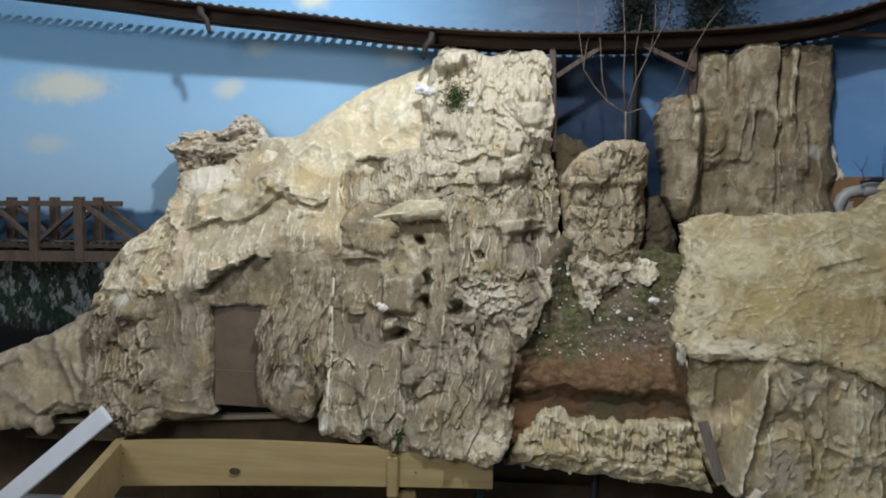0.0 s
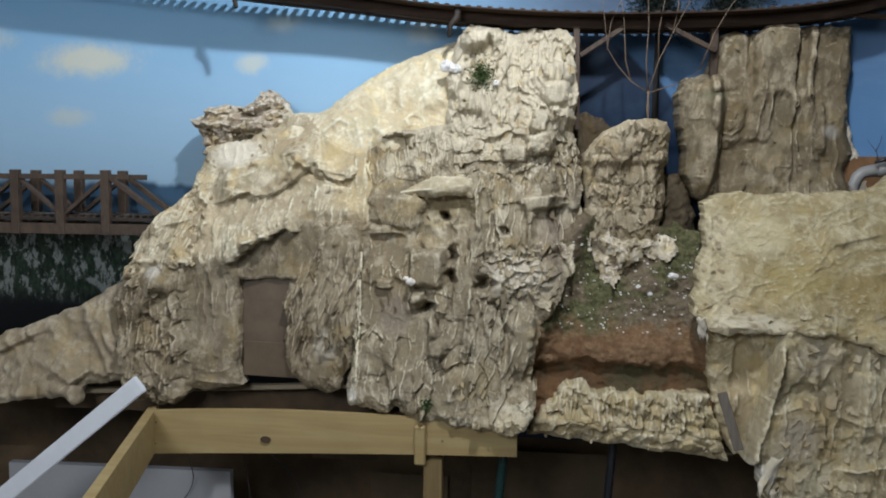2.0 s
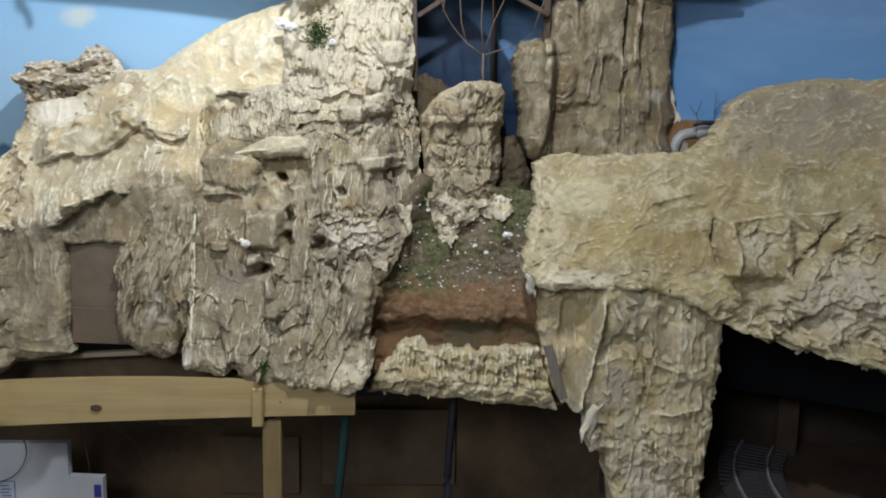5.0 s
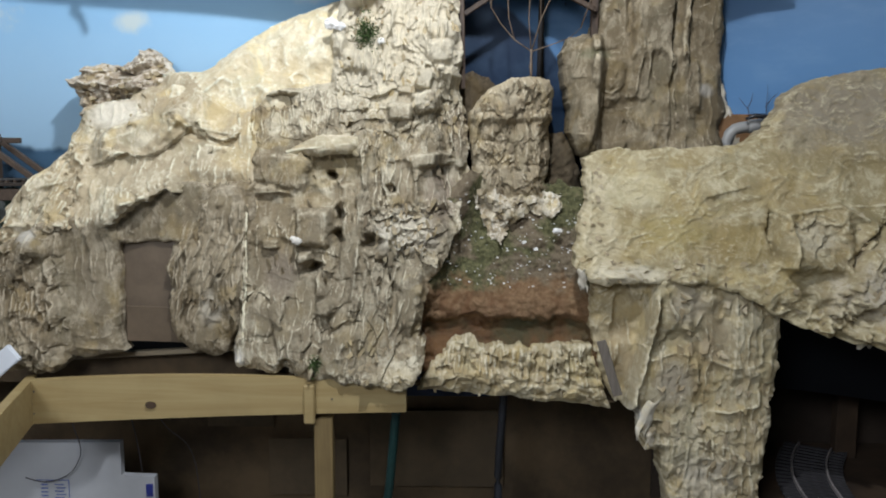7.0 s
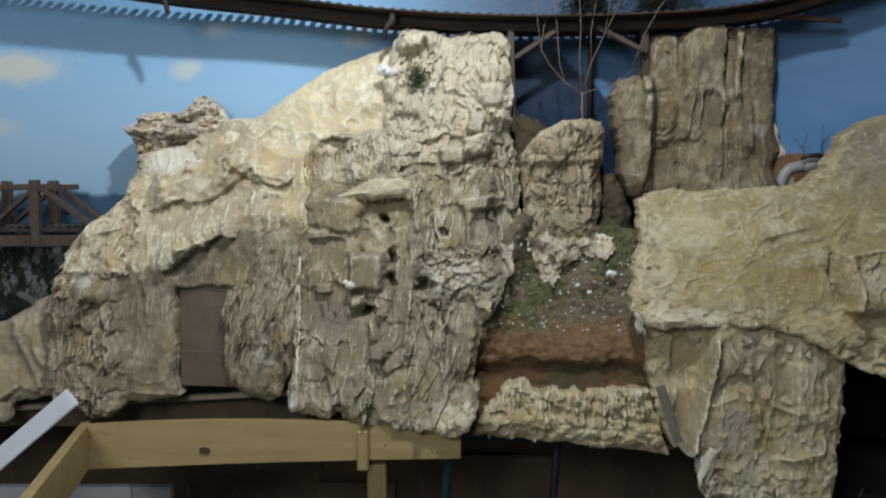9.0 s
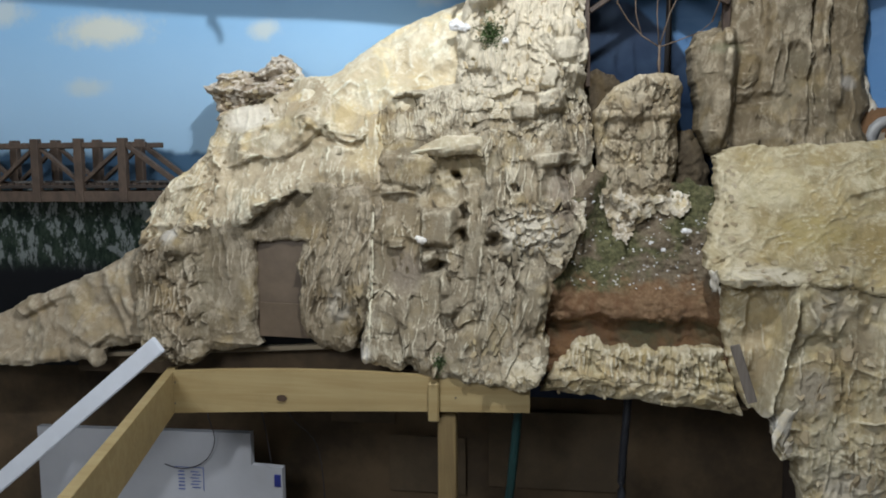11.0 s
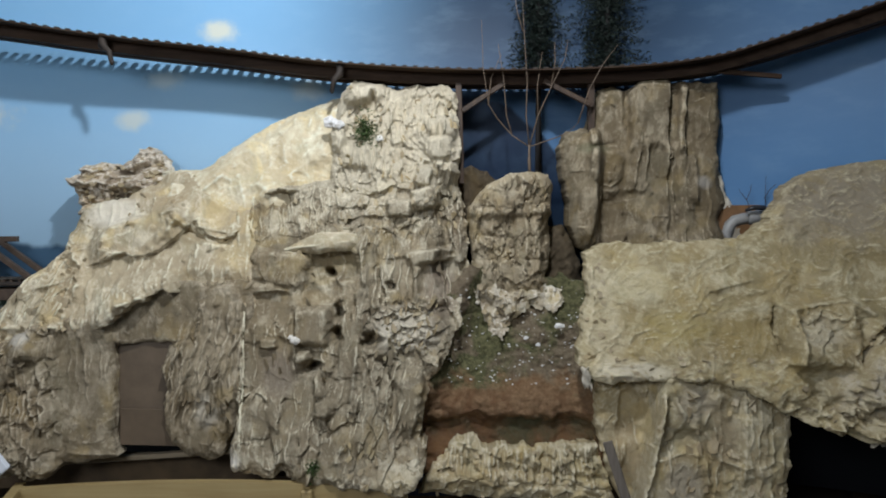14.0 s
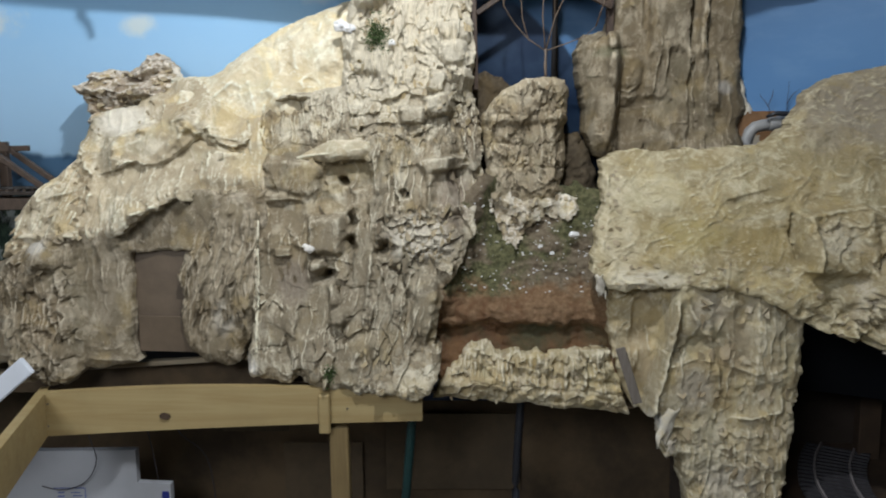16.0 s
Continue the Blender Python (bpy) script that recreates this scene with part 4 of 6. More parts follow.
def crag_depth(x, z):
    wx, wz = x + 0.006 * fbm(x / 0.03, z / 0.03, 54, 3), z + 0.005 * fbm(x / 0.03, z / 0.03, 55, 3)
    out = 0.018 * facets(wx / 0.034, wz / 0.022, 53, 0.8, 0.3) + 0.007 * facets(wx / 0.014, wz / 0.010, 56, 0.8, 0.2) + 1.2 * chisel(x, z, 321, 0.8)
    out = slabs(out, x, z, ((-0.662, 1.672, 0.044, 0.010, 0.020, 0.3, -5, 3), (-0.662, 1.692, 0.034, 0.009, 0.016, 0.3, 5, 3), (-0.670, 1.652, 0.040, 0.009, 0.018, 0.3, -8, 3),
                            (-0.725, 1.668, 0.030, 0.018, 0.012, 0.1, 0, 6), (-0.785, 1.680, 0.030, 0.020, 0.016, 0.4, 25, 4), (-0.700, 1.692, 0.030, 0.008, -0.010, 0, 15, 3),
                            (-0.655, 1.728, 0.012, 0.016, 0.014, 0.3, 0, 3)))
    out += 0.018 * step(1.648, 1.656, z + 0.10 * (x + 0.7) + 0.004 * fbm(x / 0.02, z / 0.02, 57, 2))
    return 0.120 + 0.3 * (z - 1.6) - out


def leftcast_depth(x, z):
    rock = step(-0.775, -0.81, x)
    out = crumple(x, z, 61, 0.9, 1.6) * (0.10 + 0.55 * rock) + 0.030 * rock * bump(x, z, -0.865, 1.22, 0.075, 0.16, 4)
    out += 0.010 * rock * courses(x + 0.01 * fbm(x / 0.05, z / 0.05, 63, 2), z, 902, 0.038, 0.052)
    out = pleats(out, x, z, ((-0.93, -0.80, 1.330, 1.090, 0.0, 12, 0.009), (-0.78, -0.69, 1.380, 1.220, 0.004, 5, 0.003)), 52)
    out += 0.020 * step(1.31, 1.385, z) + 0.03 * bump(x, z, -0.845, 1.326, 0.03, 0.022) + 0.004 * fbm(x / 0.06, z / 0.08, 62, 3) + 0.3 * chisel(x, z, 381, 1.5)
    out = creases(out, x, z, ((0.006, 0.012, ((-0.755, 1.180), (-0.720, 1.172), (-0.690, 1.185))), (0.005, 0.010, ((-0.765, 1.150), (-0.725, 1.140), (-0.700, 1.150))),
                              (0.005, 0.008, ((-0.745, 1.350), (-0.735, 1.260))),
                              (0.005, 0.008, ((-0.770, 1.125), (-0.720, 1.120), (-0.680, 1.118)))))
    return -0.046 + 0.1 * (z - 1.2) - out


def apron_depth(x, z):
    out = 0.016 * folds(x + 0.4 * z, z, 71, 0.09) + 0.007 * facets(x / 0.06, z / 0.07, 72, 1.0) + 0.004 * fbm(x / 0.03, z / 0.03, 73, 3)
    return -0.03 + 0.25 * (z - 1.15) - 0.25 * step(-1.0, -1.5, x) * 0.2 - out


def midcast_depth(x, z):
    out = pleats(0.28 * crumple(x + 0.25 * z, z, 81, 1.1, 3.0), x, z, ((-0.565, -0.420, 1.420, 1.130, -0.050, 15, 0.016),), 53)
    out += 0.012 * bump(x, z, -0.50, 1.20, 0.06, 0.14, 3) + 0.7 * chisel(x, z, 391, 1.5)
    out = creases(out, x, z, ((0.005, 0.014, ((-0.515, 1.410), (-0.545, 1.330), (-0.575, 1.290))), (0.005, 0.013, ((-0.485, 1.410), (-0.500, 1.340), (-0.535, 1.270), (-0.555, 1.190))),
                              (0.005, 0.014, ((-0.455, 1.410), (-0.462, 1.330), (-0.490, 1.240), (-0.515, 1.135))), (0.005, 0.012, ((-0.430, 1.380), (-0.440, 1.270), (-0.470, 1.140)))))
    return -0.03 + 0.1 * (z - 1.2) - out


UPPER = [(-0.640, 1.690), (-0.558, 1.694), (-0.530, 1.707), (-0.491, 1.741), (-0.433, 1.779), (-0.374, 1.815), (-0.313, 1.838), (-0.252, 1.862),
         (-0.220, 1.817), (-0.210, 1.689), (-0.220, 1.610), (-0.361, 1.590), (-0.415, 1.580), (-0.415, 1.450), (-0.560, 1.530), (-0.620, 1.586), (-0.640, 1.646)]
CRAG = [(-0.846, 1.676), (-0.810, 1.692), (-0.772, 1.710), (-0.711, 1.706), (-0.679, 1.734), (-0.664, 1.744), (-0.647, 1.727), (-0.621, 1.714),
        (-0.613, 1.683), (-0.614, 1.640), (-0.718, 1.630), (-0.756, 1.605), (-0.790, 1.585), (-0.820, 1.635)]
HILLSIDE = [(-0.619, 1.690), (-0.590, 1.690), (-0.500, 1.631), (-0.415, 1.560), (-0.410, 1.404), (-0.495, 1.412), (-0.545, 1.432), (-0.590, 1.443), (-0.622, 1.418), (-0.655, 1.408), (-0.688, 1.375),
            (-0.736, 1.362), (-0.811, 1.352), (-0.873, 1.345), (-0.945, 1.325), (-0.914, 1.403), (-0.893, 1.433), (-0.873, 1.469), (-0.845, 1.493),
            (-0.812, 1.524), (-0.802, 1.575), (-0.794, 1.606), (-0.765, 1.622), (-0.700, 1.632), (-0.646, 1.660)]
LEFTCAST = [(-0.961, 1.283), (-0.935, 1.320), (-0.865, 1.360), (-0.801, 1.392), (-0.690, 1.400), (-0.686, 1.216), (-0.690, 1.157), (-0.674, 1.112),
            (-0.702, 1.110), (-0.754, 1.102), (-0.786, 1.107), (-0.792, 1.089), (-0.817, 1.071), (-0.849, 1.070), (-0.874, 1.081), (-0.913, 1.074),
            (-0.924, 1.116), (-0.940, 1.163), (-0.951, 1.211)]
APRON = [(-1.60, 1.04), (-1.453, 1.100), (-1.342, 1.143), (-1.259, 1.180), (-1.205, 1.209), (-1.125, 1.238), (-1.046, 1.272), (-0.948, 1.334), (-0.905, 1.308),
         (-0.900, 1.212), (-0.905, 1.116), (-0.939, 1.109), (-0.991, 1.102), (-1.037, 1.094), (-1.043, 1.058), (-1.063, 1.073), (-1.123, 1.068),
         (-1.190, 1.059), (-1.258, 1.072), (-1.452, 1.061), (-1.60, 1.02)]
MIDCAST = [(-0.415, 1.455), (-0.500, 1.460), (-0.548, 1.438), (-0.571, 1.358), (-0.588, 1.311), (-0.602, 1.282), (-0.583, 1.241), (-0.592, 1.206),
           (-0.588, 1.165), (-0.576, 1.130), (-0.542, 1.110), (-0.490, 1.102), (-0.472, 1.108), (-0.452, 1.165), (-0.433, 1.221), (-0.415, 1.313)]

mountain = thing("plaster_mountain", (-0.45, 0.0, 1.06), "tan plaster rock mountain with a rugged cliff, on a pine frame", "mountain")
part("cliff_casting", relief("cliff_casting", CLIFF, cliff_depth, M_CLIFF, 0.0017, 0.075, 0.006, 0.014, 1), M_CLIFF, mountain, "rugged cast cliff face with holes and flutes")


LIP = [(-0.362, 1.516), (-0.325, 1.535), (-0.285, 1.552), (-0.235, 1.555), (-0.205, 1.548), (-0.200, 1.528), (-0.212, 1.516), (-0.250, 1.514), (-0.280, 1.509), (-0.320, 1.512)]


SEAM = [(-0.456, 1.600), (-0.430, 1.602), (-0.424, 1.500), (-0.424, 1.400), (-0.436, 1.390), (-0.446, 1.400), (-0.448, 1.480)]


def lip_depth(x, z):
    """A lens of rolled rock, bright above and turned under below."""
    mid = 1.530 + 0.10 * (x + 0.28)
    out = 0.020 * np.maximum(0, 1 - np.abs((x + 0.272) / 0.10) ** 2) - 14 * (z - mid + 0.006) ** 2 - 0.18 * (z - mid)
    return creases(0.026 - out, x, z, ((0.004, -0.006, ((-0.34, 1.521), (-0.28, 1.527), (-0.21, 1.536))), (0.003, 0.004, ((-0.30, 1.519), (-0.255, 1.526), (-0.225, 1.522))))) - 0.5 * chisel(x, z, 361, 0.5)


part("rock_lip", relief("rock_lip", LIP, lip_depth, M_HILL, 0.0016, 0.03, 0.002, 0.010, 21), M_HILL, mountain, "thin projecting lip of rock")
part("seam_strip", relief("seam_strip", SEAM, lambda x, z: -0.066 + 0.27 * (z - 1.18) - 0.5 * chisel(x, z, 421, 3.0) - 0.004 * fbm(x / 0.02, z / 0.06, 422, 2), M_HILL, 0.002, 0.05, 0.003, 0.004, 25), M_HILL, mountain, "pale plaster strip along the seam")


def seam_bead():
    """The raised line of plaster down the joint between the two halves, uneven in width."""
    rng = random.Random(27)
    zs = np.linspace(1.135, 1.630, 74)
    xs = -0.428 + 0.0022 * fbm(zs / 0.04, zs * 0, 28, 3)
    ys = np.minimum(cliff_depth(xs + 0.004, zs), np.where(zs > 1.58, upper_depth(xs, zs), np.where(zs > 1.41, hillside_depth(xs - 0.004, zs), midcast_depth(xs - 0.004, zs))))
    wide = np.convolve(np.pad(ys, 3, mode="edge"), np.ones(7) / 7, "valid")
    return rod([Vector(p) for p in zip(xs, 0.5 * ys + 0.5 * wide, zs)], [rng.uniform(0.0014, 0.0034) for _ in zs], 7)


part("seam_bead", seam_bead(), M_HILL, mountain, "raised bead of pale plaster")
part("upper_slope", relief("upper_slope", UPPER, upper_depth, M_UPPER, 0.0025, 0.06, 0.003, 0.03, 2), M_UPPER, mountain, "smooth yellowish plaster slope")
part("crag", relief("crag", [(1.03 * px, 1.53 + 1.03 * (pz - 1.53)) for px, pz in CRAG], crag_depth, M_CRAG, 0.002, 0.05, 0.006, 0.02, 3), M_CRAG, mountain, "layered brownish rock crag")
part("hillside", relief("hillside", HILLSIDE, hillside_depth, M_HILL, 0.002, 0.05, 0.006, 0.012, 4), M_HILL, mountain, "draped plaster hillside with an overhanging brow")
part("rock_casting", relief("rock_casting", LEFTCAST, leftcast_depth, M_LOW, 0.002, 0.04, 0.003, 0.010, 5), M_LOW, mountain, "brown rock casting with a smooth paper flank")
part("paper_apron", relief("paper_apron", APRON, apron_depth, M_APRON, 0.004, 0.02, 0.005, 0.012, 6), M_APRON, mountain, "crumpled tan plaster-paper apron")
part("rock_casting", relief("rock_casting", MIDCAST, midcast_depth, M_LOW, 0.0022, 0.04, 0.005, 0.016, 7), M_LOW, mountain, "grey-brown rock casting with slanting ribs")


# ---- pillar, tower, plateau, ledge and soil ----
def column_depth(cx, half, y0, round_back, seed, size, tall):
    def depth(x, z):
        u = np.clip((x - cx) / half, -1, 1)
        return y0 + round_back * (1 - np.sqrt(np.maximum(0, 1 - 0.95 * u * u * u * u))) - 0.62 * crumple(x, z, seed, size, tall) - 0.7 * chisel(x, z, seed + 200, 2.4)
    return depth


def pillar_depth(x, z):
    y = column_depth(0.115, 0.097, 0.085, 0.06, 91, 0.75, 2.2)(x, z) - 0.0040 * courses(x, z, 903, 0.030, 0.058) - 0.012 * step(1.578, 1.592, z + 0.006 * fbm(x / 0.03, z / 0.05, 92, 2)) + 0.016 * step(0.172, 0.190, x) * step(1.60, 1.57, z)
    return creases(y, x, z, ((0.004, -0.010, ((0.070, 1.640), (0.076, 1.560), (0.072, 1.450))), (0.004, -0.008, ((0.105, 1.650), (0.100, 1.590))),
                             (0.004, -0.010, ((0.140, 1.660), (0.150, 1.560), (0.146, 1.440))), (0.004, -0.008, ((0.175, 1.650), (0.180, 1.540), (0.172, 1.440))),
                             (0.003, 0.010, ((0.090, 1.520), (0.098, 1.430))), (0.003, 0.010, ((0.125, 1.600), (0.128, 1.480))),
                             (0.0025, 0.009, ((0.045, 1.605), (0.110, 1.600), (0.190, 1.612))), (0.0025, 0.008, ((0.045, 1.545), (0.120, 1.538), (0.195, 1.545))), (0.0025, 0.008, ((0.050, 1.490), (0.120, 1.495), (0.195, 1.488)))))


PILLAR = [(0.027, 1.602), (0.048, 1.632), (0.078, 1.656), (0.115, 1.673), (0.163, 1.679), (0.196, 1.672), (0.207, 1.648), (0.201, 1.540),
          (0.202, 1.480), (0.185, 1.425), (0.110, 1.415), (0.051, 1.430), (0.033, 1.482), (0.026, 1.542)]
TOWER = [(0.231, 1.740), (0.247, 1.772), (0.285, 1.777), (0.310, 1.777), (0.315, 1.859), (0.343, 1.867), (0.387, 1.864), (0.425, 1.886), (0.500, 1.877),
         (0.581, 1.876), (0.590, 1.810), (0.582, 1.722), (0.590, 1.660), (0.607, 1.609), (0.585, 1.574), (0.620, 1.515), (0.418, 1.505), (0.293, 1.500),
         (0.268, 1.515), (0.248, 1.564), (0.245, 1.639), (0.233, 1.677)]
pillar = solo("rock_pillar", relief("rock_pillar", PILLAR, pillar_depth, M_PILLAR, 0.002, 0.08, 0.004, 0.010, 8),
     M_PILLAR, "short tan cast rock pillar with a bare twig tree", "rock")


TOWER_SLABS = (
    (0.342, 1.800, 0.026, 0.058, 0.018, 0.3, 2, 6), (0.424, 1.806, 0.036, 0.066, 0.027, 0.3, -1, 6), (0.545, 1.790, 0.030, 0.080, 0.006, 0.1, 0, 6), (0.328, 1.692, 0.036, 0.034, 0.020, 0.7, 4, 5),
    (0.398, 1.690, 0.022, 0.038, 0.014, 0.4, -6, 5), (0.440, 1.690, 0.018, 0.045, 0.004, 0.2, 0, 5), (0.510, 1.660, 0.026, 0.050, 0.014, 0.3, 3, 6), (0.556, 1.645, 0.024, 0.045, 0.006, 0.3, 0, 5),
    (0.281, 1.585, 0.022, 0.062, 0.020, 0.3, -10, 4), (0.366, 1.592, 0.046, 0.044, -0.008, 0.0, 0, 6), (0.455, 1.600, 0.016, 0.050, 0.012, 0.2, 0, 5), (0.505, 1.580, 0.022, 0.030, 0.010, 0.2, 8, 4))


def tower_depth(x, z):
    u = np.clip((x - 0.42) / 0.20, -1, 1)
    y = 0.165 + 0.045 * (1 - np.sqrt(np.maximum(0, 1 - 0.95 * u**4))) - 0.12 * crumple(x, z, 95, 1.4, 2.0) - 0.008 * dishes(x / 0.045, z / 0.060, 905, 0.9, 1.2)
    warp = x + 0.006 * fbm(x / 0.06, z / 0.10, 96, 3) + 0.002 * fbm(x / 0.012, z / 0.02, 97, 2)
    cols, edges = np.zeros(x.shape), (0.290, 0.378, 0.466, 0.492, 0.508, 0.61)
    for k, (a, b) in enumerate(zip(edges, edges[1:])):
        v = np.clip((2 * warp - a - b) / (b - a), -1, 1)
        inside = step(a - 0.003, a + 0.003, warp) * step(b + 0.003, b - 0.003, warp)
        cols += inside * ((0.014, 0.030, 0.000, 0.020, 0.004)[k] + 0.006 * np.sqrt(1 - v * v) + 0.007 * fbm(x / 0.5 + k, z / 0.10, 98 + k, 3))
    cols *= 0.25 + 0.75 * step(1.64, 1.74, z)
    cols = slabs(cols, x, z, TOWER_SLABS, 1.15, 0.8)
    cols = creases(cols, x, z, ((0.006, -0.012, ((0.298, 1.732), (0.325, 1.738), (0.362, 1.745))), (0.005, -0.014, ((0.378, 1.870), (0.380, 1.770))), (0.005, 0.015, ((0.470, 1.730), (0.474, 1.650), (0.480, 1.575))),
                                (0.005, 0.016, ((0.424, 1.650), (0.430, 1.600), (0.434, 1.540))), (0.004, 0.012, ((0.312, 1.655), (0.340, 1.648), (0.368, 1.668))), (0.005, 0.012, ((0.525, 1.700), (0.530, 1.600))),
                                (0.004, 0.010, ((0.400, 1.720), (0.392, 1.640)))))
    cols = pleats(cols, x, z, ((0.31, 0.60, 1.870, 1.740, 0.004, 3, 0.004), (0.25, 0.60, 1.730, 1.540, 0.006, 6, 0.008)), 54)
    cols += 0.028 * step(1.580, 1.515, z) * bump(x, z, 0.525, 1.52, 0.06, 0.2, 4) + 0.45 * chisel(x, z, 295, 1.6)
    shoulder = step(0.325, 0.30, x) * step(1.80, 1.74, z)
    return y - cols - 0.035 * shoulder - 0.012 * bump(x, z, 0.275, 1.585, 0.03, 0.05, 3)


tower = thing("rock_tower", (0.42, 0.17, 1.50), "tall brown cast rock tower with vertical flutes, beside the trestle", "rock")
SHOULDER = [(0.231, 1.740), (0.247, 1.772), (0.285, 1.777), (0.318, 1.777), (0.335, 1.740), (0.330, 1.640), (0.318, 1.560), (0.300, 1.500), (0.268, 1.515),
            (0.248, 1.564), (0.245, 1.639), (0.233, 1.677)]
part("fluted_block", relief("fluted_block", [(0.295, 1.777), *TOWER[4:17], (0.293, 1.500)], tower_depth, M_TOWER, 0.0022, 0.08, 0.004, 0.012, 9), M_TOWER, tower, "fluted rock slab")
part("shoulder_block", relief("shoulder_block", SHOULDER, lambda x, z: tower_depth(x, z) - 0.006 - 0.012 * bump(x, z, 0.285, 1.66, 0.03, 0.08, 3), M_TOWER, 0.0022, 0.08, 0.005, 0.014, 15), M_TOWER, tower, "lower shoulder of broken rock")

FILLET = [(0.590, 1.690), (0.604, 1.650), (0.624, 1.600), (0.648, 1.545), (0.652, 1.505), (0.585, 1.505)]
part("plaster_fillet", relief("plaster_fillet", FILLET, lambda x, z: 0.200 - 0.3 * crumple(x, z, 431, 1.0, 2.0), M_TORN, 0.0035, 0.02, 0.005, 0.006, 26), M_TORN, tower, "whitish plaster smeared against the backdrop")
PLATEAU = [(0.261, 1.505), (0.290, 1.519), (0.337, 1.530), (0.388, 1.523), (0.509, 1.528), (0.548, 1.526), (0.585, 1.528), (0.625, 1.556), (0.660, 1.598),
           (0.695, 1.648), (0.760, 1.674), (0.870, 1.690), (0.992, 1.685), (1.068, 1.650), (1.25, 1.60), (1.30, 1.02), (0.964, 1.091), (0.897, 1.130),
           (0.812, 1.149), (0.716, 1.163), (0.610, 1.205), (0.570, 1.236), (0.472, 1.263), (0.384, 1.265), (0.279, 1.257), (0.257, 1.269), (0.234, 1.292),
           (0.243, 1.356), (0.261, 1.410)]


def plateau_depth(x, z):
    y = -0.095 + 0.45 * (z - 1.29) + 0.02 * step(0.45, 0.27, x) - 0.50 * np.maximum(0, x - 0.6) ** 2
    u, v = x + 0.3 * z + 0.02 * fbm(x / 0.08, z / 0.08, 100, 2), z - 0.30 * x + 0.02 * fbm(x / 0.08, z / 0.08, 99, 2)
    fibre = 0.0016 * fbm(u / 0.022, v / 0.011, 101, 4, 0.6) + 0.008 * fbm(x / 0.12, z / 0.10, 102, 3) + 0.004 * dishes(u / 0.075, v / 0.035, 104) + 0.0022 * dishes(u / 0.020, v / 0.011, 105) + 0.0012 * dishes(u / 0.009, v / 0.005, 106)
    low = step(1.25, 1.21, z + 0.02 * fbm(x / 0.05, z / 0.05, 108, 2)) * step(0.58, 0.64, x)
    swirl = step(0.755, 0.785, x - 0.5 * (z - 1.33)) * step(1.42, 1.37, z)
    block = bump(x, z, 0.692, 1.345, 0.072, 0.058, 8)
    fibre = creases(fibre, x, z, ((0.005, 0.010, ((0.245, 1.30), (0.30, 1.275), (0.38, 1.270), (0.46, 1.268))), (0.005, 0.010, ((0.270, 1.50), (0.275, 1.42), (0.255, 1.34))),
                                  (0.004, 0.006, ((0.40, 1.44), (0.50, 1.43), (0.58, 1.45))), (0.005, -0.032, ((0.621, 1.395), (0.618, 1.360), (0.622, 1.310))),
                                  (0.006, -0.036, ((0.757, 1.300), (0.790, 1.345), (0.860, 1.400))), (0.007, 0.024, ((0.630, 1.395), (0.695, 1.405), (0.745, 1.412), (0.790, 1.388))), (0.006, 0.024, ((0.640, 1.300), (0.645, 1.350), (0.640, 1.390))),
                                  (0.004, 0.009, ((0.770, 1.412), (0.830, 1.415), (0.880, 1.425))), (0.003, -0.006, ((0.745, 1.475), (0.775, 1.500))),
                                  (0.004, 0.008, ((0.830, 1.360), (0.900, 1.375), (0.960, 1.350))), (0.004, 0.009, ((0.800, 1.310), (0.880, 1.300), (0.950, 1.310)))))
    wob = 0.010 * fbm(x / 0.04, z / 0.04, 109, 3)
    cut = np.exp(-np.abs(x - 0.620 + wob) / 0.004) * step(1.302, 1.318, z) * step(1.412, 1.395, z)
    cut += np.exp(-np.abs(z - 1.300 - 0.95 * (x - 0.757) + wob) / 0.007) * step(0.752, 0.765, x) * step(0.88, 0.84, x)
    fibre -= 0.022 * cut
    return y - fibre - 0.026 * block - 0.02 * swirl - (0.95 * low + 1.15 * swirl + 0.70 * block) * crumple(x, z, 103, 1.0, 0.8) - (0.9 * low + 0.9 * swirl + 0.6 * block + 0.12) * chisel(x, z, 107, 1.0) + 0.02 * low


PIER = [(0.272, 1.250), (0.356, 1.275), (0.445, 1.280), (0.535, 1.275), (0.615, 1.232), (0.633, 1.198), (0.639, 1.136), (0.632, 1.067), (0.624, 0.998),
        (0.621, 0.929), (0.612, 0.859), (0.608, 0.66), (0.438, 0.66), (0.424, 0.832), (0.410, 0.916), (0.382, 0.927), (0.382, 0.946), (0.366, 0.960),
        (0.364, 1.016), (0.322, 1.012), (0.300, 1.050), (0.288, 1.098), (0.274, 1.155)]


PIER_PANELS = (
    (0.345, 1.185, 0.030, 0.050, -0.014, 0, -5, 6), (0.450, 1.215, 0.050, 0.045, 0.006, -0.5, 0, 5), (0.505, 1.150, 0.040, 0.070, -0.008, 0, 5, 5), (0.565, 1.150, 0.024, 0.090, 0.006, 0.1, 0, 6),
    (0.430, 1.065, 0.045, 0.055, 0.004, 0.1, -4, 6), (0.515, 1.050, 0.035, 0.040, -0.006, 0, 10, 4), (0.580, 1.010, 0.025, 0.060, -0.002, 0, 0, 5), (0.460, 0.850, 0.030, 0.060, 0.002, 0, 0, 5),
    (0.345, 1.085, 0.025, 0.050, -0.010, 0.2, -10, 5))
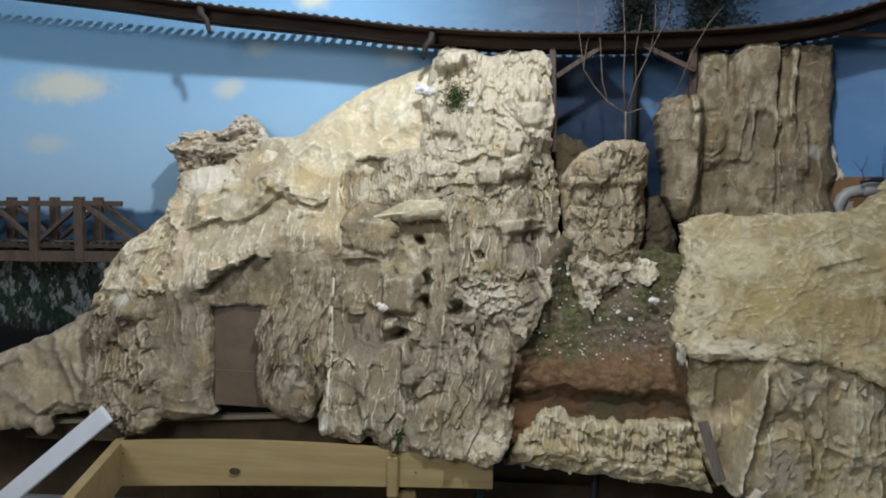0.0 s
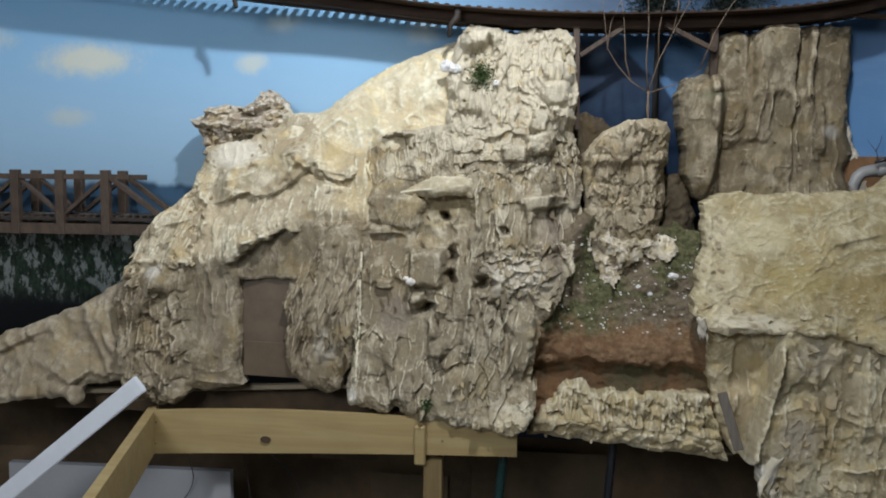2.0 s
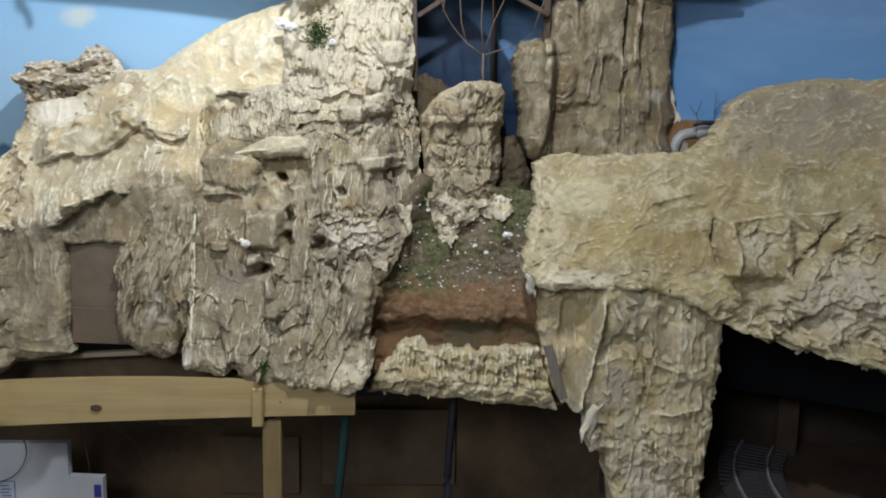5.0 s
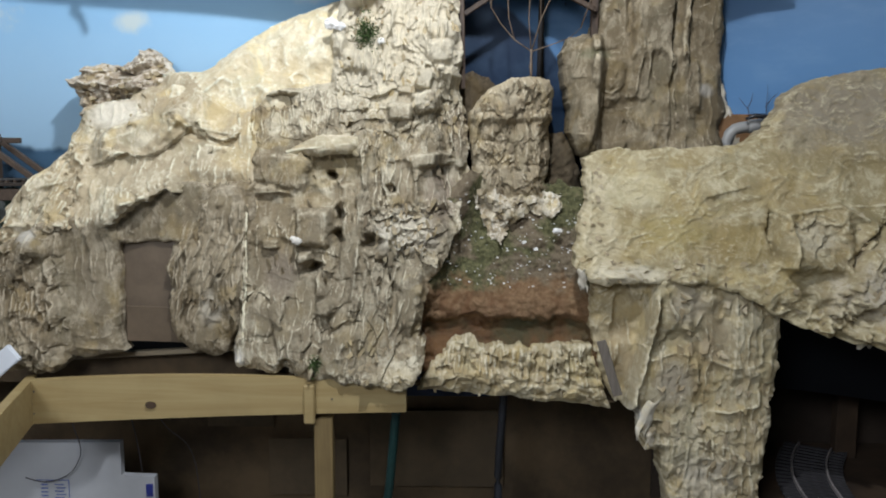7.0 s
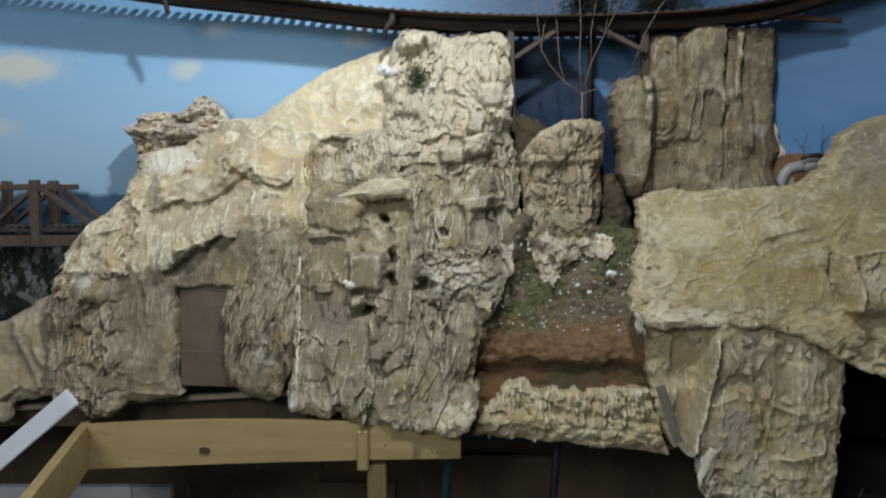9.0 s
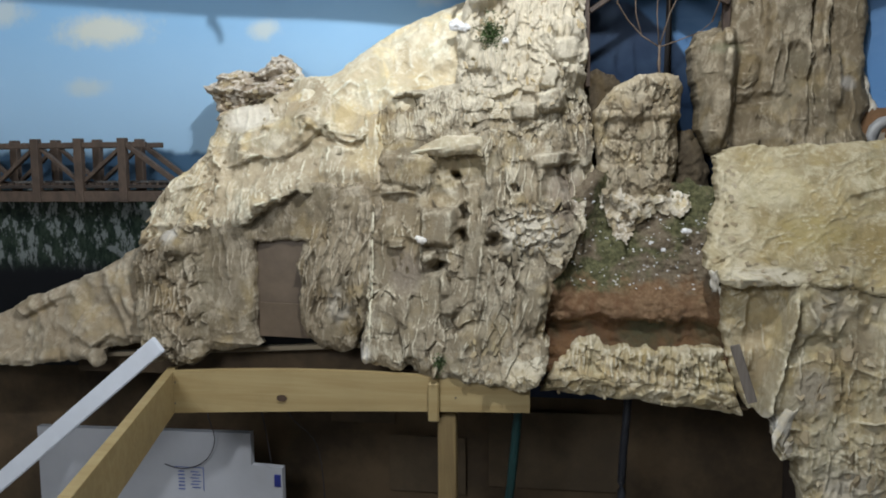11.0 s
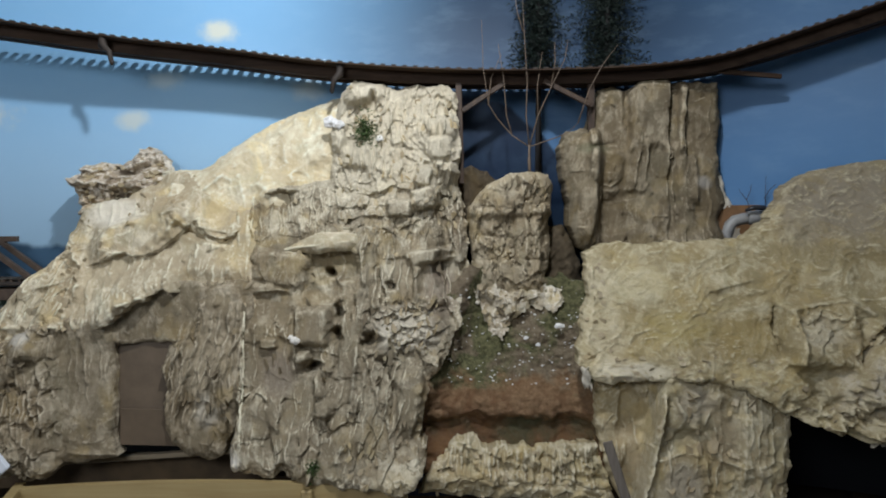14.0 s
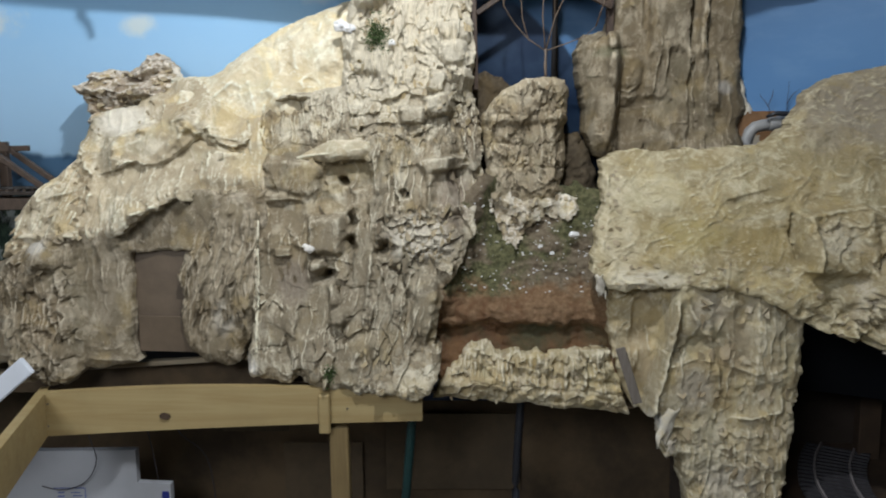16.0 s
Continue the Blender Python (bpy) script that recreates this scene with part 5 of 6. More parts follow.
PIER_FOLDS = (
    (0.007, 0.030, ((0.392, 1.235), (0.381, 1.160), (0.372, 1.110), (0.358, 1.060), (0.340, 0.968))), (0.005, 0.012, ((0.405, 1.260), (0.420, 1.215), (0.440, 1.180), (0.462, 1.168))),
    (0.005, 0.014, ((0.465, 1.168), (0.482, 1.210), (0.500, 1.262))), (0.005, 0.010, ((0.385, 1.112), (0.430, 1.126), (0.470, 1.120), (0.480, 1.060), (0.470, 1.005))),
    (0.005, 0.012, ((0.545, 1.262), (0.548, 1.150), (0.542, 1.050))), (0.005, 0.014, ((0.592, 1.250), (0.598, 1.150), (0.596, 1.060), (0.600, 0.900))),
    (0.006, 0.014, ((0.365, 0.998), (0.430, 0.985), (0.490, 1.010), (0.540, 1.005), (0.590, 1.020))), (0.005, 0.012, ((0.400, 0.940), (0.470, 0.950), (0.540, 0.935), (0.580, 0.900))),
    (0.004, 0.010, ((0.500, 1.110), (0.540, 1.095), (0.580, 1.100))), (0.005, 0.010, ((0.500, 0.905), (0.520, 0.870), (0.575, 0.880))))


def pier_depth(x, z):
    ridge = 0.393 - 0.20 * (1.235 - z)
    out = 0.46 * crumple(x, z, 111, 1.1, 2.2) + 0.008 * fbm(x / 0.09, z / 0.09, 112, 2)
    out = slabs(out, x, z, PIER_PANELS) - 0.042 * step(ridge, ridge - 0.015, x)
    out = creases(out, x, z, [(w, (1.0 if k == 0 else 0.85) * h, p) for k, (w, h, p) in enumerate(PIER_FOLDS)])
    out = pleats(out, x, z, ((0.40, 0.63, 1.255, 1.020, 0.000, 7, 0.005), (0.42, 0.62, 1.030, 0.700, 0.010, 9, 0.006), (0.28, 0.38, 1.240, 1.040, 0.010, 4, 0.005)), 55)
    busy = step(1.02, 0.96, z) + 0.5 * bump(x, z, 0.52, 1.09, 0.06, 0.04, 3)
    return -0.085 - out - (0.75 + 0.7 * busy) * chisel(x, z, 351, 1.6) - 0.2 * busy * crumple(x, z, 114, 0.8, 1.6)


terrain = thing("tunnel_hill", (0.6, 0.0, 0.7), "yellowish plaster plateau over a dark tunnel mouth", "hill")
part("plateau", relief("plateau", PLATEAU, plateau_depth, M_PLATEAU, 0.0024, 0.05, 0.005, 0.008, 10), M_PLATEAU, terrain, "fibrous yellow-tan plaster cloth")
part("pier", relief("pier", PIER, pier_depth, M_PIER, 0.0022, 0.06, 0.006, 0.010, 11), M_PIER, terrain, "torn and folded plaster skirt beside the tunnel")

def torn_flap(x0, x1, top, drop, y, lean, seed):
    """A bent torn tab of plaster cloth: hangs from x0..x1 at the top, its foot moved over by lean and cut unevenly."""
    rng = random.Random(seed)
    verts, faces, n, m = [], [], 10, 8
    foot = [rng.uniform(0.65, 1.1) for _ in range(m + 1)]
    for a in range(n + 1):
        s = a / n
        for b in range(m + 1):
            q = b / m
            verts.append((x0 + (x1 - x0) * q + lean * s + 0.0015 * math.sin(11 * s + seed), y - 0.008 * math.sin(math.pi * q) * (1 - 0.5 * s) - 0.004 * s * math.sin(5 * q + seed), top - drop * s * foot[b] + 0.002 * math.sin(9 * q + 4 * s)))
    k = len(verts)
    verts += [(x, y + 0.003, z) for x, y, z in verts]
    for a in range(n):
        for b in range(m):
            c = a * (m + 1) + b
            faces += [(c, c + m + 1, c + m + 2, c + 1), (k + c, k + c + 1, k + c + m + 2, k + c + m + 1)]
    edge = [b for b in range(m + 1)] + [a * (m + 1) + m for a in range(1, n + 1)] + [n * (m + 1) + b for b in range(m - 1, -1, -1)] + [a * (m + 1) for a in range(n - 1, 0, -1)]
    faces += [(a, b, k + b, k + a) for a, b in zip(edge, edge[1:] + edge[:1])]
    return link("torn_flap", verts, faces, M_TORN)


for tab in ((0.362, 0.386, 1.046, 0.072, -0.148, -0.020, 1), (0.366, 0.380, 0.985, 0.030, -0.146, -0.004, 2), (0.236, 0.252, 1.290, 0.046, -0.084, 0.004, 3),
            (0.760, 0.790, 1.166, 0.022, -0.120, 0.008, 6), (0.880, 0.915, 1.140, 0.022, -0.150, 0.004, 7)):
    part("torn_flap", torn_flap(*tab), M_TORN, terrain, "torn flap of plaster cloth")


def soil_depth(x, z):
    edge = 1.176 + 0.016 * fbm(x / 0.06, z / 0.3, 120, 3)
    lip = step(edge + 0.004, edge - 0.012, z + 0.004 * fbm(x / 0.03, z / 0.05, 121, 3))
    roll = 0.020 * np.exp(-(((z - 1.208) / 0.026) ** 2))
    wall = -0.06 + 0.41 * (z - 1.255)
    heap = 0.062 * step(wall + 0.07, wall - 0.01, x) * step(1.185, 1.25, z)
    rise = 0.012 + 0.40 * np.maximum(0, z - 1.18) - heap - 0.6 * roll + 0.013 * lip
    return rise - 0.005 * fbm(x / 0.03, z / 0.02, 122, 4) - 0.010 * fbm(x / 0.1, z / 0.1, 123, 2) - 0.025 * step(1.165, 1.10, z) - 0.03 * step(0.245, 0.31, x)


soil = thing("soil_slope", (0.1, 0.06, 1.06), "red-brown soil bank with moss and white flakes", "soil")
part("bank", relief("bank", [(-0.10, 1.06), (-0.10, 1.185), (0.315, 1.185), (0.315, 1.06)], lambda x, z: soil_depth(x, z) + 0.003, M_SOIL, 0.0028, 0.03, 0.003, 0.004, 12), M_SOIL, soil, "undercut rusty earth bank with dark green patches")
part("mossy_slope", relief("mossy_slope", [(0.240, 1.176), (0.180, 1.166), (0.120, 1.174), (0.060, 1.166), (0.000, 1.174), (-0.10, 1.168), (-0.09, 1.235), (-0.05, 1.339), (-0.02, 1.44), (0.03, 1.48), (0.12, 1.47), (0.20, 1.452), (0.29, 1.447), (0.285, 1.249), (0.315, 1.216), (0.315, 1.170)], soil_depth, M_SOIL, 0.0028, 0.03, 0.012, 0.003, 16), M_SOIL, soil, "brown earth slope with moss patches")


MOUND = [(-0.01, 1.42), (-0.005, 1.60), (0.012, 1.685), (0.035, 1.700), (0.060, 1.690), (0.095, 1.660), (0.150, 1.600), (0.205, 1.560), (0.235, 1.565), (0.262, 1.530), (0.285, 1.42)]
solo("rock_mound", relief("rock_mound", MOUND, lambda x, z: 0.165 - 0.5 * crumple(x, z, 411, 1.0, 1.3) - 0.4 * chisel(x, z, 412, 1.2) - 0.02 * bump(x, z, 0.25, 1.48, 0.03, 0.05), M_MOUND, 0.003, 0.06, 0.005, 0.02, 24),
     M_MOUND, "brown rock mound behind the pillar, darkened for the shaded gap", "rock")


def flakes(count, seed):
    rng, verts, faces = random.Random(seed), [], []
    for _ in range(count):
        x, z = rng.uniform(-0.02, 0.27), min(1.43, 1.235 + abs(rng.gauss(0.08, 0.06)))
        y = float(soil_depth(np.array([x]), np.array([z]))[0]) - 0.0015
        r = rng.uniform(0.0010, 0.0036) * (1.9 if rng.random() < 0.10 else 1)
        k, sides, ang = len(verts), rng.randint(4, 6), rng.uniform(0, 6)
        squash = rng.uniform(0.25, 0.7)
        for s in range(sides):
            a = ang + 2 * math.pi * s / sides
            rr = r * rng.uniform(0.6, 1.2)
            verts.append((x + rr * math.cos(a), y - 0.0008, z + rr * squash * math.sin(a)))
            verts.append((x + rr * math.cos(a), y + 0.003, z + rr * squash * math.sin(a)))
        faces.append([k + 2 * s for s in range(sides)])
        faces += [(k + 2 * s, k + 2 * s + 1, k + (2 * s + 3) % (2 * sides), k + (2 * s + 2) % (2 * sides)) for s in range(sides)]
    return link("flake_scatter", verts, faces, M_WHITE, False)


tagged(part("flake_scatter", flakes(150, 3), M_WHITE, soil, "scattered white plaster flakes"), kind="stuff")
TRAY = [(-0.066, 1.055), (-0.046, 1.095), (-0.001, 1.139), (0.022, 1.137), (0.068, 1.123), (0.149, 1.118), (0.241, 1.128), (0.276, 1.125), (0.302, 1.038),
        (0.317, 0.994), (0.245, 1.004), (0.140, 1.015), (0.023, 1.024), (-0.081, 1.029)]


def tray_depth(x, z):
    level = 1.055 - 0.10 * (x - 0.1)
    rim = np.exp(-(((z - level) / 0.014) ** 2))
    flute = np.abs(fbm(x / 0.018, z / 0.09, 131, 3)) * step(level - 0.005, level + 0.02, z)
    return -0.040 + 0.25 * np.maximum(0, z - level) - 0.5 * crumple(x, z, 132, 0.9, 1.6) - 0.5 * chisel(x, z, 341, 2.0) - 0.008 * rim + 0.004 * np.exp(-(((z - level - 0.024) / 0.007) ** 2)) - 0.020 * flute - 0.007 * facets(x / 0.035, z / 0.022, 133, 0.8, 0.2)


ledge = thing("rock_ledge", (0.12, -0.045, 1.03), "low cream plaster ledge with a torn upper edge", "rock")
part("ledge_face", relief("ledge_face", [*TRAY[9:], (-0.066, 1.055), (-0.052, 1.085), (0.10, 1.062), (0.30, 1.045)], tray_depth, M_TRAY, 0.002, 0.05, 0.0025, 0.012, 13), M_TRAY, ledge, "grey-cream ledge front")
part("torn_edge", relief("torn_edge", [(-0.052, 1.070), *TRAY[1:9], (0.10, 1.052)], lambda x, z: tray_depth(x, z) + 0.002, M_TRAY, 0.002, 0.05, 0.008, 0.006, 22), M_TRAY, ledge, "torn fibrous plaster edge")
RUBBLE = [(0.005, 1.446), (0.051, 1.440), (0.183, 1.432), (0.232, 1.428), (0.212, 1.379), (0.157, 1.397), (0.114, 1.358), (0.095, 1.316), (0.070, 1.341),
          (0.050, 1.387), (0.012, 1.408)]
def rubble_depth(x, z):
    return 0.012 + 0.42 * (z - 1.235) - 1.0 * crumple(x, z, 141, 0.7, 1.2) - 0.9 * chisel(x, z, 331, 1.2) - 0.008 * facets(x / 0.022, z / 0.022, 142, 0.9)


rubble = solo("rock_rubble", relief("rock_rubble", RUBBLE, rubble_depth, M_RUBBLE, 0.0018, 0.04, 0.010, 0.006, 14),
     M_RUBBLE, "pale plaster rubble spilling from the foot of the pillar", "rubble")


# ---- timber frame ----
def timber_frame():
    frame_thing = thing("timber_frame", (-0.5, -0.1, 0.0), "pale pine benchwork boards carrying the plaster mountain", "frame")
    # the front board bows up a little along its length
    bm, cols = bmesh.new(), []
    for k in range(15):
        s = k / 14
        x = -0.846 + s * 0.746
        top, low = 1.066 + 0.046 * s - 0.060 * s * s, 0.978 + 0.034 * s - 0.014 * s * s
        y = -0.105 + 0.03 * s
        cols.append([bm.verts.new(p) for p in ((x, y, low), (x, y, top), (x, y + 0.019, top), (x, y + 0.019, low))])
    for a, b in zip(cols, cols[1:]):
        for k in range(4):
            bm.faces.new((a[k], a[(k + 1) % 4], b[(k + 1) % 4], b[k]))
    bm.faces.new(cols[0][::-1])
    bm.faces.new(cols[-1])
    bmesh.ops.recalc_face_normals(bm, faces=bm.faces)
    board = part("front_board", bm, M_PINE, frame_thing, "bowed pine board with a brown knot")
    bm = bmesh.new()
    bmesh.ops.create_circle(bm, cap_ends=True, radius=0.009, segments=16, matrix=Matrix.Translation((-0.607, -0.0995, 1.017)) @ Matrix.Rotation(math.pi / 2, 4, "X") @ Matrix.Diagonal((1.25, 0.8, 1, 1)))
    part("knot", bm, M_BRACE, board, "dark oval knot")
    side = part("side_board", bar((-0.864, -0.060, 1.022), (-0.630, -0.88, 1.022), 0.019, 0.088, 0.001), M_PINE, frame_thing, "pine side board running out into the aisle")
    part("cleat", box((0.022, 0.016, 0.080), Matrix.Translation((-0.292, -0.089, 1.018)), 0.003), M_PINE, frame_thing, "small pine cleat")
    part("post", box((0.038, 0.03, 0.985), Matrix.Translation((-0.268, -0.060, 0.4925)), 0.002), M_PINE_UP, frame_thing, "upright pine post")
    part("rail", box((1.05, 0.02, 0.010), Matrix.Translation((-0.72, 0.01, 1.0925)) @ Matrix.Rotation(-0.060, 4, "Y"), 0.001), M_LATH, frame_thing, "thin wooden rail under the plaster")
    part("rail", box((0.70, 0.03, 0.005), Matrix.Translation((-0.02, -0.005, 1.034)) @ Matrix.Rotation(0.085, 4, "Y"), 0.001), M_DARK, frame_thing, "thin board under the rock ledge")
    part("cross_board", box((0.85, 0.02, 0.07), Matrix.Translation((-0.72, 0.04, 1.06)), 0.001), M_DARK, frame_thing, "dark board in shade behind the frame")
    for cx, cz in ((-0.836, 1.045), (-0.838, 1.000), (-0.842, 1.02), (-0.248, 1.026)):
        bm = bmesh.new()
        bmesh.ops.create_circle(bm, cap_ends=True, radius=0.0022, segments=8, matrix=Matrix.Translation((cx, -0.107 if cx < -0.5 else -0.083, cz)) @ Matrix.Rotation(math.pi / 2, 4, "X"))
        part("screw", bm, M_STICK, board)


timber_frame()
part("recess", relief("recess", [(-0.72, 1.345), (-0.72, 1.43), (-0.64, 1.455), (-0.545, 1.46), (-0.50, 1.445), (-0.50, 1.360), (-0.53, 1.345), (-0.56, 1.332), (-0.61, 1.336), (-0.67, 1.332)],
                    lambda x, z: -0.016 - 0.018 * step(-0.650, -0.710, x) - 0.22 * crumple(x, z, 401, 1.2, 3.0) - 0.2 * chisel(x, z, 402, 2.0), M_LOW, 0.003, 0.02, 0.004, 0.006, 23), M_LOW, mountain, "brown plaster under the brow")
part("card_panel", box((0.20, 0.004, 0.25), Matrix.Translation((-0.61, -0.004, 1.262)) @ Matrix.Rotation(-0.05, 4, "X"), 0.0005), M_CARD, mountain, "plain brown card filling a hollow")
part("card_strip", box((0.12, 0.004, 0.073), Matrix.Translation((-0.62, -0.020, 1.164)) @ Matrix.Rotation(0.03, 4, "Y"), 0.0005), M_CARD, mountain, "strip of brown card")
solo("wooden_stick", bar((0.279, -0.118, 1.156), (0.312, -0.126, 1.050), 0.006, 0.018, 0.001), M_STICK, "grey weathered wooden stick leaning on the ledge", "stick")


def plastic_tube():
    t = thing("plastic_tube", (-0.84, -0.10, 1.12), "glossy white plastic strip leaning against the plaster", "tube")
    a, b = Vector((-0.852, -0.136, 1.133)), Vector((-1.391, -0.114, 0.695))
    way = (b - a).normalized()
    side = way.cross(Vector((0.35, -0.85, 0.30))).normalized()
    face = side.cross(way).normalized()
    turn = Matrix((side, face, way)).transposed().to_4x4()
    bm = box((0.037, 0.011, (b - a).length), Matrix.Translation((a + b) / 2) @ turn, 0)
    bmesh.ops.bevel(bm, geom=bm.edges[:], offset=0.002, segments=2, affect="EDGES")
    part("tube", bm, M_TUBE, t)
    bm = box((0.0385, 0.0115, 0.03), Matrix.Translation(b + way * 0.013) @ turn, 0)
    bmesh.ops.bevel(bm, geom=bm.edges[:], offset=0.004, segments=3, affect="EDGES")
    part("cap", bm, M_CLEAR, t, "frosted end cap")


plastic_tube()


# ---- the high trestle ----
TRACK = [(-1.656, 0.12, 2.085), (-1.085, 0.164, 2.016), (-0.765, 0.187, 1.971), (-0.517, 0.203, 1.943), (-0.26, 0.211, 1.911), (0.061, 0.211, 1.891), (0.382, 0.211, 1.894),
         (0.57, 0.198, 1.91), (0.685, 0.171, 1.935), (0.791, 0.129, 1.962), (0.902, 0.071, 1.991), (1.014, -0.003, 2.02), (1.175, -0.138, 2.054)]


def along(points, gap):
    """Places and headings at even gaps on a smooth line through points."""
    p = [Vector(q) for q in points]
    p = [2 * p[0] - p[1]] + p + [2 * p[-1] - p[-2]]
    fine = []
    for k in range(1, len(p) - 2):
        for s in range(24):
            t = s / 24
            fine.append(0.5 * (2 * p[k] + (p[k + 1] - p[k - 1]) * t + (2 * p[k - 1] - 5 * p[k] + 4 * p[k + 1] - p[k + 2]) * t * t + (3 * p[k] - p[k - 1] - 3 * p[k + 1] + p[k + 2]) * t**3))
    out, left = [(fine[0], (fine[1] - fine[0]).normalized())], gap
    for a, b in zip(fine, fine[1:]):
        way, length = (b - a).normalized(), (b - a).length
        at = left
        while at <= length:
            out.append((a + way * at, way))
            at += gap
        left = at - length
    return out


def swept(line, offset, wide, high):
    """A squared strip along the line, off to its right and up by the offset."""
    bm, rings = bmesh.new(), []
    for p, way in line:
        right = way.cross(Vector((0, 0, 1))).normalized()
        c = p + right * offset[0] + Vector((0, 0, offset[1]))
        rings.append([bm.verts.new(c + right * (sx * wide / 2) + Vector((0, 0, sz * high / 2))) for sx, sz in ((-1, -1), (1, -1), (1, 1), (-1, 1))])
    for a, b in zip(rings, rings[1:]):
        for k in range(4):
            bm.faces.new((a[k], a[(k + 1) % 4], b[(k + 1) % 4], b[k]))
    bm.faces.new(rings[0])
    bm.faces.new(rings[-1][::-1])
    bmesh.ops.recalc_face_normals(bm, faces=bm.faces)
    return bm


def trestle():
    t = thing("trestle", (0.06, 0.2, 1.7), "dark stained timber trestle carrying a model railway track", "trestle")
    line = along(TRACK, 0.02)
    for off in (-0.018, 0.018):
        part("stringer", swept(line, (off, 0.001), 0.024, 0.024), M_STAIN, t)
    part("deck", swept(line, (0.008, 0.0145), 0.124, 0.003), M_STAIN, t)
    tie = link("tie", *box_data((0.010, 0.122, 0.006)), M_TIE, False)
    for p, way in along(TRACK, 0.024):
        ob = new("tie", tie)
        ob.parent, ob.matrix_parent_inverse = t, t.matrix_world.inverted()
        ob.matrix_basis = Matrix.Translation(p + Vector((0, 0.006, 0.0192))) @ way.to_track_quat("X", "Z").to_matrix().to_4x4()
    for off in (-0.019, 0.019):
        part("rail", swept(line, (off, 0.0242), 0.0026, 0.004), M_RAIL, t, "shiny steel rail")
    # knee brackets under the deck
    for x, y, z, dx in ((-0.768, 0.160, 1.976, 0.016), (-0.253, 0.186, 1.912, -0.014)):
        part("bracket", rod([(x, y - 0.030, z + 0.014), (x, y - 0.034, z - 0.010), (x + dx, y - 0.036, z - 0.024), (x + dx * 1.3, y - 0.036, z - 0.048), (x + dx * 1.3, y - 0.034, z - 0.052)], [0.010, 0.009, 0.006, 0.005, 0.003], 8), M_TIE, t, "dark knee bracket clasping the beam")
    part("outrigger", bar((0.585, 0.185, 1.903), (0.722, 0.175, 1.888), 0.010, 0.010), M_STAIN, t, "short beam end sticking out")
    part("post", bar((0.012, 0.185, 1.66), (0.008, 0.185, 1.885), 0.014, 0.014), M_BRACE, t)
    part("post", bar((0.306, 0.20, 1.60), (0.306, 0.20, 1.890), 0.016, 0.016), M_BRACE, t)
    part("brace", bar((0.016, 0.18, 1.822), (0.112, 0.18, 1.884), 0.011, 0.011), M_BRACE, t, "diagonal brown brace")
    part("brace", bar((0.198, 0.18, 1.886), (0.306, 0.18, 1.830), 0.011, 0.011), M_BRACE, t, "diagonal brown brace")
    drawn_in(t, 0.972)


def box_data(size):
    x, y, z = (s / 2 for s in size)
    v = [(a * x, b * y, c * z) for a in (-1, 1) for b in (-1, 1) for c in (-1, 1)]
    return v, [(0, 1, 3, 2), (4, 6, 7, 5), (0, 4, 5, 1), (2, 3, 7, 6), (0, 2, 6, 4), (1, 5, 7, 3)]


trestle()


# ---- trees ----
def spruce(x, y, base, low, top, reach, seed):
    rng = random.Random(seed)
    t = thing("spruce_tree", (x, y, base), "dark green model spruce behind the trestle", "tree")
    part("trunk", rod([(x, y, base), (x + 0.004, y, (base + top) / 2), (x, y, top)], [0.0085, 0.006, 0.001], 8), M_TRUNK, t)
    verts, faces = [], []
    z = low
    while z < top:
        tier = 1.0 - ((z - low) / 0.042) % 1.0
        r = (reach * (top - z) / (top - low) + 0.012) * (0.45 + 0.65 * tier)
        for _ in range(20):
            ang, rr = rng.uniform(0, 2 * math.pi), r * rng.uniform(0.45, 1.2)
            droop = rng.uniform(-0.55, 0.05)
            for s in range(9):
                f = (s + rng.random()) / 9
                c = Vector((x + math.cos(ang) * rr * f, y + 0.55 * math.sin(ang) * rr * f, z + droop * rr * f + rng.uniform(-0.004, 0.004)))
                for _ in range(3):
                    d = Vector((rng.uniform(-1, 1), rng.uniform(-1, 1), rng.uniform(-0.8, 0.8))).normalized() * rng.uniform(0.006, 0.013)
                    e = d.cross(Vector((rng.uniform(-1, 1), 0.3, rng.uniform(-1, 1)))).normalized() * 0.0012
                    k = len(verts)
                    verts += [c - e, c + e, c + d]
                    faces.append((k, k + 1, k + 2))
        z += 0.010
    part("needles", link("needles", verts, faces, M_NEEDLE, False), M_NEEDLE, t)


spruce(0.186, 0.205, 1.60, 1.925, 2.42, 0.078, 5)
spruce(0.338, 0.195, 1.60, 1.905, 2.50, 0.112, 6)


